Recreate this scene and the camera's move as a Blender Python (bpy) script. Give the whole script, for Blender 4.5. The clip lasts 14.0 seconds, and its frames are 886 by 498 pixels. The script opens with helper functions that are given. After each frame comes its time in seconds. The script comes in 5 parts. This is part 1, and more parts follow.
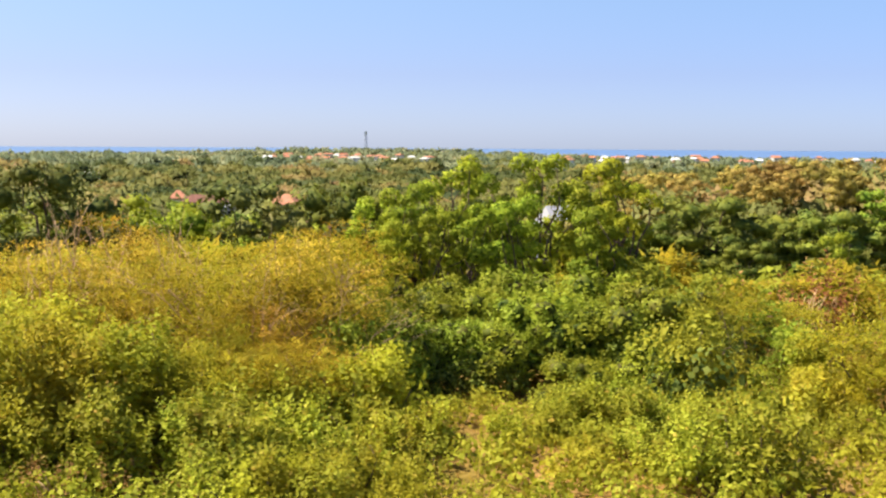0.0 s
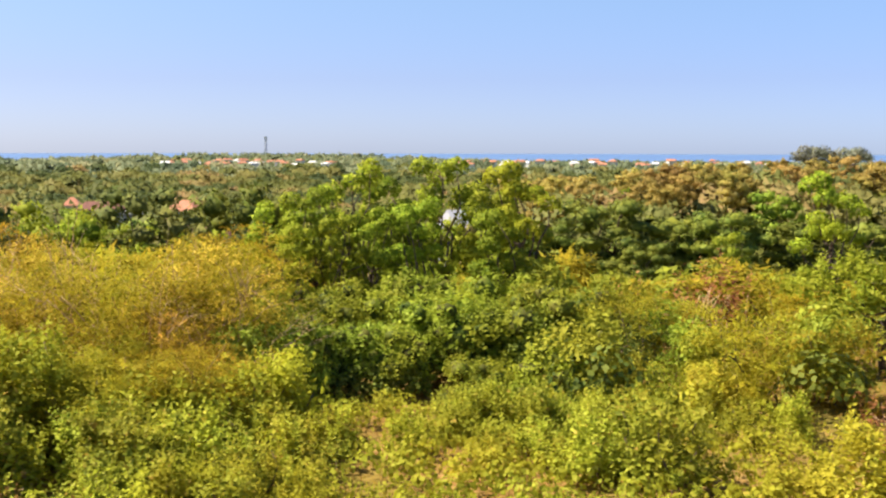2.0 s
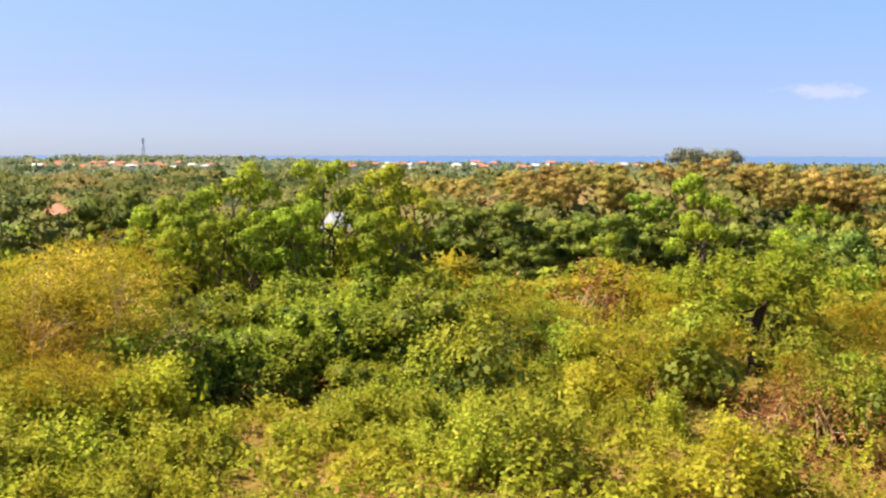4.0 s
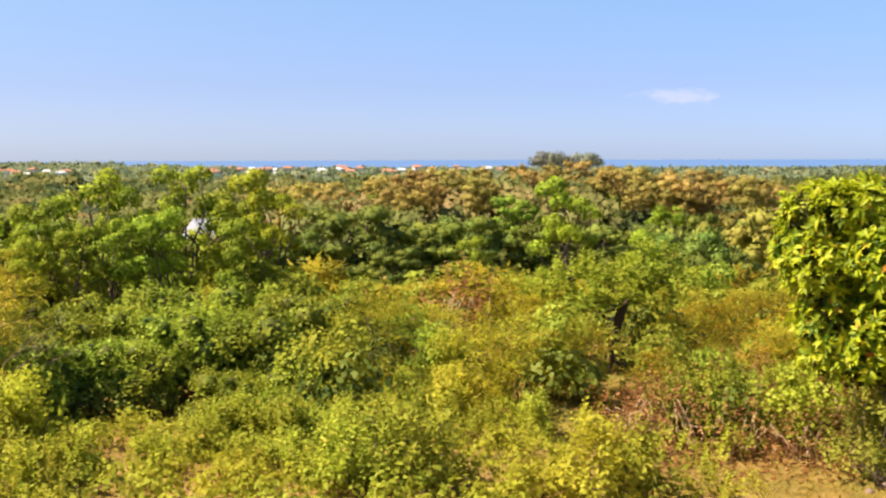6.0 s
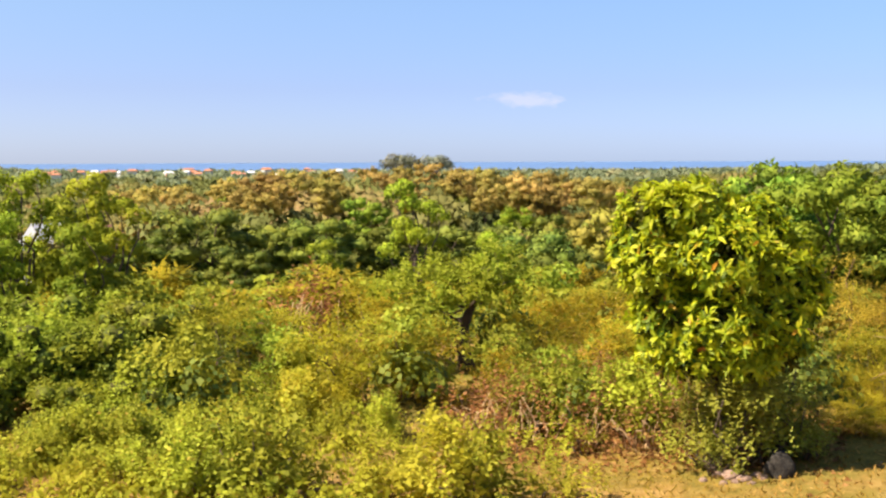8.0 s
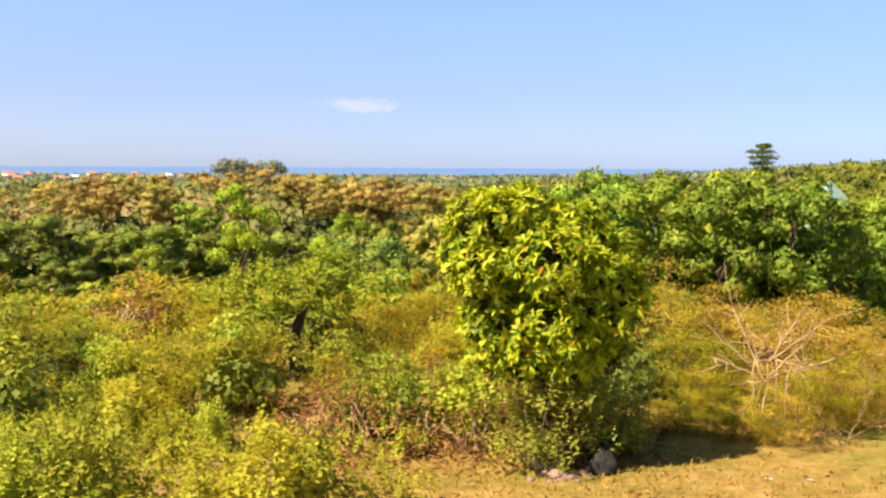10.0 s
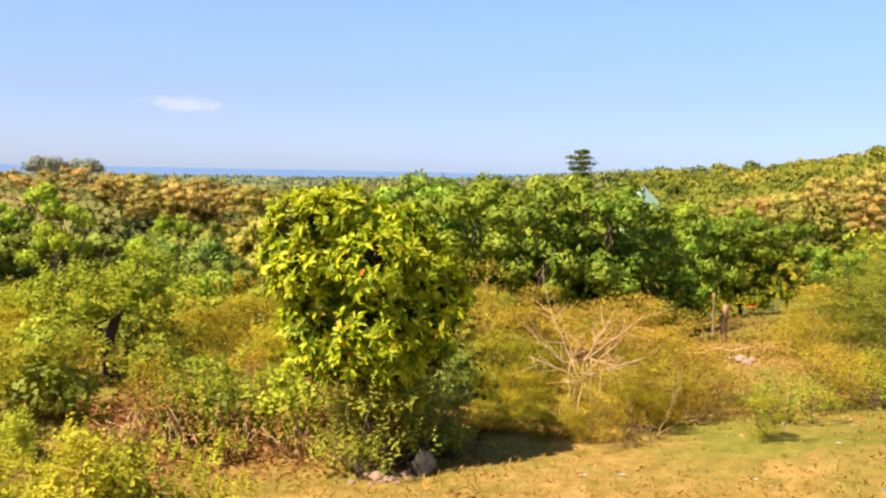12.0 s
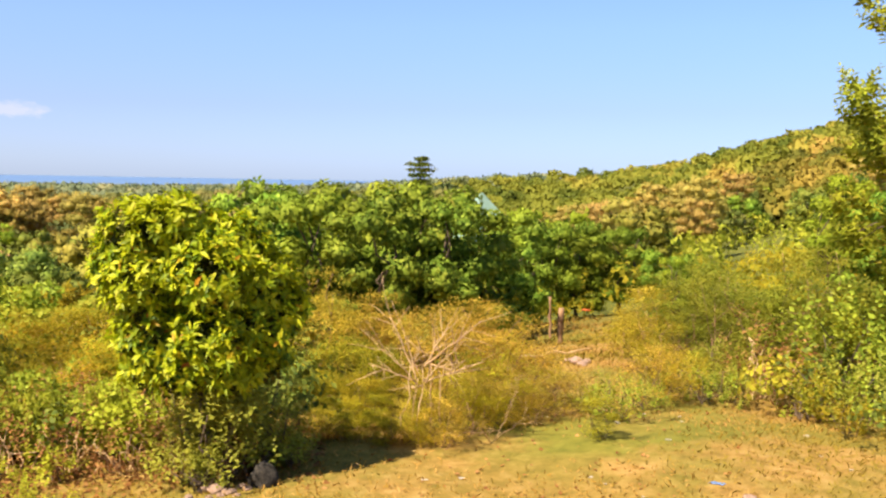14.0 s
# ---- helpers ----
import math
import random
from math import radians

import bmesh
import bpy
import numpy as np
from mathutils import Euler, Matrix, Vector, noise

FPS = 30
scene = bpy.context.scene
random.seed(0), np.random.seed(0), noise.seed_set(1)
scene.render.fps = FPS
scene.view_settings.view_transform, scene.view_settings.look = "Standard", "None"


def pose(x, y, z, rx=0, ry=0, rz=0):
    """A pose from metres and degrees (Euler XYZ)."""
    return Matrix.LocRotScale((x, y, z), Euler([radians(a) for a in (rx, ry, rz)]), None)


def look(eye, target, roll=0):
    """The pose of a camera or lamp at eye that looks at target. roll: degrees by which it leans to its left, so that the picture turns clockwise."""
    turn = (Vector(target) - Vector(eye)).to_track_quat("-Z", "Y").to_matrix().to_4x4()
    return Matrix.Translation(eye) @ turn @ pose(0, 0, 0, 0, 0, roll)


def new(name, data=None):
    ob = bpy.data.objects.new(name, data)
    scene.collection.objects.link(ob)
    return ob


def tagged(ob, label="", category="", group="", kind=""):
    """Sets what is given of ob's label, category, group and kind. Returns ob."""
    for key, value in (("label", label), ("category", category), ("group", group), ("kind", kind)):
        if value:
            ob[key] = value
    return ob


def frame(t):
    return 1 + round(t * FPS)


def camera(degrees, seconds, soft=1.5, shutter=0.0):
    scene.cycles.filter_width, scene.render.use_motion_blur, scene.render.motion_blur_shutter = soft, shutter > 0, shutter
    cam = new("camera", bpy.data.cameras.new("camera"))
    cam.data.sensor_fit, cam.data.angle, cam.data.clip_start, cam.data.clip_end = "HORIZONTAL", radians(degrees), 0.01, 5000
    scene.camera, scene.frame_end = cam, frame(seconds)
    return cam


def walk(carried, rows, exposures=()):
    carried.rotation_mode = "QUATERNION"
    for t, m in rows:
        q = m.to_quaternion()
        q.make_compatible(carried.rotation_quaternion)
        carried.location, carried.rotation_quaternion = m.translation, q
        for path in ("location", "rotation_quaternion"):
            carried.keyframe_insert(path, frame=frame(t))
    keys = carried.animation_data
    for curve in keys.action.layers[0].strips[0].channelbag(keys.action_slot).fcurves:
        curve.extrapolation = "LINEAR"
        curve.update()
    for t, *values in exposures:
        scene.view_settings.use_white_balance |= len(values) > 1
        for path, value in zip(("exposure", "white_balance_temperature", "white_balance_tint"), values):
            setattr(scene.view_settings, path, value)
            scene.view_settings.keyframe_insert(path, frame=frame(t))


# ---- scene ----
# The viewpoint: a slow pan by hand from an eye about three metres above a scrubby clearing.
EYE = 3.2
cam = camera(43.1, 14.0, soft=2.35)
PATH = [
    (0.0, -0.000, 0.000, 0.000, 0.00, -5.40, -0.34),
    (0.5, 0.015, 0.006, -0.009, -1.12, -5.42, -0.48),
    (1.0, 0.015, 0.008, -0.018, -2.30, -5.40, -0.25),
    (1.5, 0.030, 0.012, -0.016, -3.64, -5.28, -0.08),
    (2.0, 0.021, 0.012, -0.030, -5.00, -5.14, -0.12),
    (2.5, 0.034, 0.002, -0.017, -6.37, -5.07, -0.03),
    (3.0, 0.037, -0.011, -0.013, -7.87, -5.09, -0.08),
    (5.5, 0.059, -0.039, -0.007, -15.95, -4.83, 0.10),
    (6.0, 0.057, -0.028, -0.007, -17.77, -4.81, 0.19),
    (6.5, 0.068, -0.062, -0.007, -19.63, -4.78, 0.44),
    (7.0, 0.064, -0.068, -0.006, -21.55, -4.83, 0.43),
    (7.5, 0.076, -0.087, 0.002, -23.42, -4.78, 0.35),
    (10.0, 0.138, -0.102, -0.009, -33.81, -4.41, -0.30),
    (10.5, 0.144, -0.103, -0.012, -36.04, -4.32, -0.34),
    (11.0, 0.173, -0.106, -0.011, -38.24, -4.26, -0.59),
    (11.5, 0.189, -0.101, -0.014, -40.49, -4.26, -0.75),
    (12.0, 0.197, -0.098, -0.016, -42.71, -4.18, -1.12),
    (12.5, 0.210, -0.095, -0.020, -44.91, -4.07, -1.09),
    (13.0, 0.210, -0.103, -0.010, -46.93, -3.92, -1.10),
    (13.5, 0.228, -0.104, -0.015, -48.93, -3.79, -1.02),
    (14.0, 0.223, -0.104, -0.017, -50.83, -3.68, -1.07),
]
walk(cam, [(t, pose(x, y, EYE + z, 90 + pitch, 0, yaw) @ pose(0, 0, 0, 0, 0, -lean)) for t, x, y, z, yaw, pitch, lean in PATH], ((0.0, 1.14, 6500, 11), (6.5, 1.14, 6500, 11), (10.0, 1.27, 6850, 11), (14.0, 1.26, 6880, 11)))

# ---------------------------------------------------------------- light
SUN_SIDE, SUN_HEIGHT = 78.0, 53.0      # degrees: bearing to the left of north (+y), and elevation
world = bpy.data.worlds.new("sky")
scene.world = world
world.use_nodes = True
wn, wl = world.node_tree.nodes, world.node_tree.links
sky = wn.new("ShaderNodeTexSky")
sky.sky_type, sky.sun_disc = "NISHITA", False
sky.sun_elevation, sky.sun_rotation = radians(SUN_HEIGHT), radians(-SUN_SIDE)
sky.altitude, sky.air_density, sky.dust_density, sky.ozone_density = 50, 1.0, 0.2, 3.0
tint = wn.new("ShaderNodeMix")
tint.data_type, tint.blend_type = "RGBA", "MULTIPLY"
tint.inputs[0].default_value = 1.0
height = wn.new("ShaderNodeTexCoord")
split = wn.new("ShaderNodeSeparateXYZ")
wl.new(height.outputs["Generated"], split.inputs[0])
air = wn.new("ShaderNodeValToRGB")
air.color_ramp.elements[0].position, air.color_ramp.elements[0].color = 0.0, (0.60, 0.80, 1.55, 1)
air.color_ramp.elements[1].position, air.color_ramp.elements[1].color = 0.22, (1.0, 1.12, 1.36, 1)
for at, shade in ((0.06, (0.70, 0.79, 1.34, 1)), (0.13, (0.88, 0.985, 1.34, 1))):
    air.color_ramp.elements.new(at).color = shade
wl.new(split.outputs["Z"], air.inputs[0])
wl.new(air.outputs[0], tint.inputs[7])
wn["Background"].inputs["Strength"].default_value = 0.0580
haze = wn.new("ShaderNodeMix")
haze.data_type, haze.blend_type = "RGBA", "MULTIPLY"
haze.inputs[0].default_value = 1.0
side = wn.new("ShaderNodeValToRGB")
side.color_ramp.elements[0].position, side.color_ramp.elements[0].color = 0.30, (1.21, 1.05, 0.87, 1)
side.color_ramp.elements[1].position, side.color_ramp.elements[1].color = 0.95, (0.97, 1.00, 0.99, 1)
turned = wn.new("ShaderNodeMapRange")
turned.inputs["From Min"].default_value = -1.0
wl.new(split.outputs["X"], turned.inputs["Value"])
wl.new(turned.outputs[0], side.inputs[0])
wl.new(sky.outputs["Color"], haze.inputs[6])
wl.new(side.outputs[0], haze.inputs[7])
wl.new(haze.outputs[2], tint.inputs[6])
wl.new(tint.outputs[2], wn["Background"].inputs["Color"])

sun_data = bpy.data.lights.new("sun", "SUN")
sun_data.energy, sun_data.angle, sun_data.color = 5.0, radians(0.5), (1.0, 0.93, 0.80)
sun = new("sun", sun_data)
sun.matrix_world = look((0, 0, 60), Vector((0, 0, 60)) - Vector((-math.sin(radians(SUN_SIDE)) * math.cos(radians(SUN_HEIGHT)), math.cos(radians(SUN_SIDE)) * math.cos(radians(SUN_HEIGHT)), math.sin(radians(SUN_HEIGHT)))))


# ---------------------------------------------------------------- materials
def material(name, rough=0.8):
    m = bpy.data.materials.new(name)
    m.use_nodes = True
    b = m.node_tree.nodes["Principled BSDF"]
    b.inputs["Roughness"].default_value = rough
    return m, m.node_tree.nodes, m.node_tree.links, b


def ramp(nodes, links, source, stops):
    r = nodes.new("ShaderNodeValToRGB")
    while len(r.color_ramp.elements) < len(stops):
        r.color_ramp.elements.new(0.5)
    for e, (p, c) in zip(r.color_ramp.elements, stops):
        e.position, e.color = p, (*c, 1)
    links.new(source, r.inputs[0])
    return r.outputs[0]


def noise_node(nodes, links, scale, detail=4, coords=None, rough=0.55):
    n = nodes.new("ShaderNodeTexNoise")
    n.inputs["Scale"].default_value, n.inputs["Detail"].default_value, n.inputs["Roughness"].default_value = scale, detail, rough
    if coords:
        links.new(coords, n.inputs["Vector"])
    return n.outputs["Fac"]


def mix(nodes, links, fac, a, b, kind="MIX"):
    n = nodes.new("ShaderNodeMix")
    n.data_type, n.blend_type = "RGBA", kind
    for sock, v in ((n.inputs[0], fac), (n.inputs[6], a), (n.inputs[7], b)):
        if isinstance(v, bpy.types.NodeSocket):
            links.new(v, sock)
        else:
            sock.default_value = v if isinstance(v, float) else (*v, 1)
    return n.outputs[2]


def leaf_material(name, stops, patch=None, rough=0.6, glow=0.35, patch_size=0.5, shine=0.07, vary=1.0, crowns=False):
    """Leaves: the tone differs from leaf to leaf, and in broad patches over the plant; light passes through."""
    m, n, l, b = material(name, rough)
    geo = n.new("ShaderNodeNewGeometry")
    leaf = geo.outputs["Random Per Island"]
    if crowns:
        tone = n.new("ShaderNodeAttribute")
        tone.attribute_name = "tone"
        both = n.new("ShaderNodeMix")
        both.inputs[0].default_value = 0.12
        l.new(tone.outputs["Fac"], both.inputs[2])
        l.new(leaf, both.inputs[3])
        leaf = both.outputs[0]
    col = ramp(n, l, leaf, stops)
    info = n.new("ShaderNodeObjectInfo")
    if patch:
        pos = n.new("ShaderNodeVectorMath")
        pos.operation = "ADD"
        l.new(geo.outputs["Position"], pos.inputs[0])
        l.new(info.outputs["Random"], pos.inputs[1])
        f = ramp(n, l, noise_node(n, l, patch_size, 3, pos.outputs[0]), ((0.42, (0, 0, 0)), (0.62, (1, 1, 1))))
        col = mix(n, l, f, col, mix(n, l, 0.7, col, patch))
    hsv = n.new("ShaderNodeHueSaturation")
    mm = n.new("ShaderNodeMapRange")
    mm.inputs["To Min"].default_value, mm.inputs["To Max"].default_value = 1 - 0.28 * vary, 1 + 0.22 * vary
    l.new(info.outputs["Random"], mm.inputs["Value"])
    l.new(mm.outputs[0], hsv.inputs["Value"])
    shift = n.new("ShaderNodeMath")
    shift.operation = "MULTIPLY"
    l.new(info.outputs["Random"], shift.inputs[0])
    shift.inputs[1].default_value = 37.0
    part_of = n.new("ShaderNodeMath")
    part_of.operation = "FRACT"
    l.new(shift.outputs[0], part_of.inputs[0])
    hue = n.new("ShaderNodeMapRange")
    hue.inputs["To Min"].default_value, hue.inputs["To Max"].default_value = 0.5 - 0.018 * vary, 0.5 + 0.014 * vary
    l.new(part_of.outputs[0], hue.inputs["Value"])
    l.new(hue.outputs[0], hsv.inputs["Hue"])
    l.new(col, hsv.inputs["Color"])
    col = hsv.outputs[0]
    l.new(col, b.inputs["Base Color"])
    b.inputs["Specular IOR Level"].default_value = shine
    tr = n.new("ShaderNodeBsdfTranslucent")
    l.new(col, tr.inputs["Color"])
    ms = n.new("ShaderNodeMixShader")
    ms.inputs[0].default_value = glow
    l.new(b.outputs[0], ms.inputs[1])
    l.new(tr.outputs[0], ms.inputs[2])
    l.new(ms.outputs[0], n["Material Output"].inputs["Surface"])
    return m


def bark_material(name, dark, light, scale=9.0):
    m, n, l, b = material(name, 0.9)
    tc = n.new("ShaderNodeTexCoord")
    mp = n.new("ShaderNodeMapping")
    mp.inputs["Scale"].default_value = (1, 1, 0.25)
    l.new(tc.outputs["Object"], mp.inputs["Vector"])
    f = noise_node(n, l, scale, 6, mp.outputs[0], 0.7)
    l.new(ramp(n, l, f, ((0.3, dark), (0.7, light))), b.inputs["Base Color"])
    bp = n.new("ShaderNodeBump")
    bp.inputs["Strength"].default_value, bp.inputs["Distance"].default_value = 0.8, 0.02
    l.new(f, bp.inputs["Height"])
    l.new(bp.outputs[0], b.inputs["Normal"])
    return m


def plain_material(name, dark, light, scale=3.0, rough=0.85, bump=0.3, metal=0.0):
    m, n, l, b = material(name, rough)
    tc = n.new("ShaderNodeTexCoord")
    f = noise_node(n, l, scale, 8, tc.outputs["Object"], 0.65)
    l.new(ramp(n, l, f, ((0.3, dark), (0.7, light))), b.inputs["Base Color"])
    b.inputs["Metallic"].default_value = metal
    b.inputs["Specular IOR Level"].default_value = 0.5 if rough < 0.6 else 0.15
    bp = n.new("ShaderNodeBump")
    bp.inputs["Strength"].default_value, bp.inputs["Distance"].default_value = bump, 0.02
    l.new(f, bp.inputs["Height"])
    l.new(bp.outputs[0], b.inputs["Normal"])
    return m


def ground_material():
    m, n, l, b = material("dry_grass_and_earth", 0.95)
    geo = n.new("ShaderNodeNewGeometry")
    p = geo.outputs["Position"]
    fine = noise_node(n, l, 5.0, 8, p, 0.7)
    mid = noise_node(n, l, 0.55, 5, p, 0.6)
    wide = noise_node(n, l, 0.12, 4, p, 0.6)
    grass = ramp(n, l, fine, ((0.25, (0.0946, 0.0748, 0.012)), (0.5, (0.241, 0.145, 0.031)), (0.75, (0.344, 0.216, 0.0688))))
    green = ramp(n, l, fine, ((0.25, (0.086, 0.088, 0.012)), (0.6, (0.181, 0.158, 0.0241)), (0.8, (0.258, 0.211, 0.0473))))
    earth = ramp(n, l, fine, ((0.25, (0.172, 0.0748, 0.0215)), (0.5, (0.344, 0.185, 0.0516)), (0.75, (0.464, 0.308, 0.12))))
    scrub = ramp(n, l, fine, ((0.25, (0.0387, 0.0484, 0.0086)), (0.5, (0.103, 0.106, 0.0172)), (0.75, (0.206, 0.167, 0.0344))))
    f = ramp(n, l, mid, ((0.46, (0, 0, 0)), (0.60, (1, 1, 1))))
    g = ramp(n, l, wide, ((0.40, (0, 0, 0)), (0.60, (1, 1, 1))))
    col = mix(n, l, g, mix(n, l, f, green, grass), mix(n, l, f, grass, earth))
    away = n.new("ShaderNodeVectorMath")
    away.operation = "LENGTH"
    l.new(p, away.inputs[0])
    wild = n.new("ShaderNodeMapRange")
    wild.inputs["From Min"].default_value, wild.inputs["From Max"].default_value = 26, 36
    l.new(away.outputs["Value"], wild.inputs["Value"])
    l.new(mix(n, l, wild.outputs[0], col, scrub), b.inputs["Base Color"])
    b.inputs["Specular IOR Level"].default_value = 0.1
    bp = n.new("ShaderNodeBump")
    bp.inputs["Strength"].default_value, bp.inputs["Distance"].default_value = 0.7, 0.04
    l.new(fine, bp.inputs["Height"])
    l.new(bp.outputs[0], b.inputs["Normal"])
    return m


def sea_material():
    m, n, l, b = material("sea_water", 0.35)
    geo = n.new("ShaderNodeNewGeometry")
    f = noise_node(n, l, 0.004, 4, geo.outputs["Position"])
    # Blues paled so that the colour includes haze over the water.
    l.new(ramp(n, l, f, ((0.3, (0.085, 0.15, 0.28)), (0.7, (0.11, 0.18, 0.32)))), b.inputs["Base Color"])
    b.inputs["Specular IOR Level"].default_value = 0.2
    return m


M = {}
M["ground"] = ground_material()
M["sea"] = sea_material()
M["bush"] = leaf_material("bright_shrub_leaves", ((0.0, (0.215, 0.241, 0.0215)), (0.35, (0.355, 0.369, 0.03)), (0.8, (0.473, 0.476, 0.0444)), (0.96, (0.538, 0.519, 0.0716)), (1.0, (0.538, 0.3, 0.0572))), (0.463, 0.396, 0.0286), glow=0.40, rough=0.6, shine=0.06)
M["bush_green"] = leaf_material("green_shrub_leaves", ((0.0, (0.16, 0.207, 0.0197)), (0.4, (0.266, 0.322, 0.0288)), (0.8, (0.367, 0.42, 0.0409)), (1.0, (0.468, 0.502, 0.0835))), (0.394, 0.371, 0.0288), glow=0.36, rough=0.6, shine=0.06)
M["feather_deep"] = leaf_material("feathery_deep_green_leaflets", ((0.0, (0.15, 0.18, 0.020)), (0.5, (0.265, 0.285, 0.030)), (1.0, (0.38, 0.37, 0.045))), (0.34, 0.29, 0.030), glow=0.50)
M["feather_gold"] = leaf_material("feathery_golden_leaflets", ((0.0, (0.389, 0.282, 0.0292)), (0.4, (0.594, 0.405, 0.0469)), (0.8, (0.743, 0.493, 0.0676)), (1.0, (0.857, 0.552, 0.114))), (0.525, 0.423, 0.0365), glow=0.5)
M["feather"] = leaf_material("feathery_ochre_leaflets", ((0.0, (0.273, 0.199, 0.0152)), (0.4, (0.451, 0.315, 0.019)), (0.8, (0.567, 0.389, 0.0252)), (1.0, (0.652, 0.399, 0.0567))), (0.315, 0.315, 0.0177), glow=0.52, patch_size=0.7)
M["feather_green"] = leaf_material("feathery_olive_leaflets", ((0.0, (0.261, 0.251, 0.0181)), (0.5, (0.394, 0.358, 0.0247)), (1.0, (0.544, 0.449, 0.0371))), (0.511, 0.364, 0.0247), glow=0.5)
M["tree"] = leaf_material("fresh_green_tree_leaves", ((0.0, (0.143, 0.211, 0.0181)), (0.4, (0.258, 0.345, 0.0254)), (0.8, (0.383, 0.453, 0.0381)), (1.0, (0.48, 0.507, 0.0635))), (0.401, 0.411, 0.0272), glow=0.42)
M["lush"] = leaf_material("deep_green_broad_leaves", ((0.0, (0.09, 0.152, 0.017)), (0.4, (0.149, 0.235, 0.0238)), (0.8, (0.239, 0.319, 0.034)), (1.0, (0.342, 0.402, 0.051))), (0.297, 0.323, 0.0272), glow=0.30, patch_size=0.35)
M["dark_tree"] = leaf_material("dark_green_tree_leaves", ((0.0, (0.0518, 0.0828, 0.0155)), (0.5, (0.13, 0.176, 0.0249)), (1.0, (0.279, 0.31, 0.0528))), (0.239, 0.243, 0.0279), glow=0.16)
# Dark green that puts the shade between outer leaves into colour.
M["gap_shade"] = leaf_material("dark_inner_leaves_for_gap_shade", ((0.0, (0.039, 0.0546, 0.0078)), (0.5, (0.078, 0.104, 0.013)), (1.0, (0.13, 0.15, 0.0182))), (0.0975, 0.078, 0.0182), glow=0.05, patch_size=3.0)
M["mango"] = leaf_material("glossy_mango_leaves", ((0.0, (0.0531, 0.0948, 0.00381)), (0.3, (0.187, 0.267, 0.00666)), (0.65, (0.452, 0.477, 0.0114)), (0.97, (0.638, 0.57, 0.0238)), (1.0, (0.531, 0.133, 0.019))), (0.433, 0.448, 0.00948), rough=0.5, glow=0.38, patch_size=1.1, shine=0.2, vary=0.0)
M["under"] = leaf_material("grey_green_small_leaves", ((0.0, (0.184, 0.203, 0.0266)), (0.5, (0.348, 0.357, 0.0426)), (1.0, (0.502, 0.473, 0.0855))), (0.348, 0.318, 0.0372), glow=0.45, vary=0.3)
M["teak"] = leaf_material("dry_tan_teak_leaves", ((0.0, (0.38, 0.278, 0.0712)), (0.5, (0.5, 0.355, 0.0902)), (1.0, (0.61, 0.433, 0.119))), (0.31, 0.278, 0.0522), patch_size=0.16, glow=0.42)
M["dry"] = leaf_material("dead_rusty_leaves", ((0.0, (0.14, 0.06, 0.020)), (0.5, (0.34, 0.16, 0.045)), (1.0, (0.50, 0.28, 0.09))), None)
M["grass"] = leaf_material("short_yellowing_grass_blades", ((0.0, (0.19, 0.15, 0.016)), (0.5, (0.39, 0.245, 0.038)), (1.0, (0.52, 0.34, 0.095))), (0.25, 0.22, 0.020), patch_size=0.5)
# Far leaf colours are dulled and greyed: distance haze put into the tone.
M["far"] = leaf_material("distant_wood_leaves_hazed", ((0.0, (0.050, 0.078, 0.028)), (0.25, (0.105, 0.130, 0.038)), (0.5, (0.18, 0.195, 0.052)), (0.75, (0.26, 0.245, 0.066)), (0.92, (0.32, 0.26, 0.08)), (1.0, (0.36, 0.25, 0.10))), None, glow=0.32, crowns=True)
M["coast"] = leaf_material("coastal_leaves_greyed_for_haze", ((0.0, (0.10, 0.128, 0.072)), (0.4, (0.18, 0.20, 0.105)), (0.8, (0.25, 0.255, 0.13)), (1.0, (0.31, 0.265, 0.14))), None, glow=0.32, crowns=True)
M["hill"] = leaf_material("olive_hillside_leaves", ((0.0, (0.0721, 0.0902, 0.0132)), (0.3, (0.138, 0.144, 0.0193)), (0.7, (0.21, 0.199, 0.0265)), (1.0, (0.301, 0.235, 0.0407))), None, glow=0.32, crowns=True)
M["far_tan"] = leaf_material("distant_tan_wood_leaves", ((0.0, (0.0812, 0.0923, 0.0189)), (0.3, (0.19, 0.164, 0.027)), (0.6, (0.327, 0.235, 0.0405)), (0.85, (0.459, 0.291, 0.0606)), (1.0, (0.561, 0.333, 0.0808))), None, glow=0.32, crowns=True)
# Pale grey-green here carries the haze in front of the great trees.
M["coast_tree"] = leaf_material("great_tree_leaves_greyed_for_haze", ((0.0, (0.17, 0.185, 0.12)), (0.5, (0.22, 0.235, 0.145)), (1.0, (0.28, 0.28, 0.17))), (0.24, 0.21, 0.14), patch_size=0.1, glow=0.25)
M["hill_leaf"] = leaf_material("olive_hill_tree_leaves", ((0.0, (0.13, 0.137, 0.0195)), (0.5, (0.215, 0.202, 0.0273)), (1.0, (0.299, 0.254, 0.039))), (0.325, 0.227, 0.0442), patch_size=0.15, glow=0.08)
M["far_leaf"] = leaf_material("plain_tree_leaves", ((0.0, (0.07, 0.095, 0.018)), (0.5, (0.135, 0.15, 0.028)), (1.0, (0.21, 0.205, 0.045))), (0.22, 0.17, 0.04), patch_size=0.12, glow=0.10)
M["bark"] = bark_material("brown_bark", (0.05, 0.030, 0.018), (0.17, 0.11, 0.065))
M["bark_red"] = bark_material("reddish_dry_twigs", (0.16, 0.075, 0.035), (0.42, 0.24, 0.12))
M["bark_dark"] = bark_material("dark_bark", (0.022, 0.013, 0.008), (0.085, 0.05, 0.03))
M["bark_pale"] = bark_material("pale_dry_wood", (0.36, 0.20, 0.09), (0.66, 0.44, 0.22))
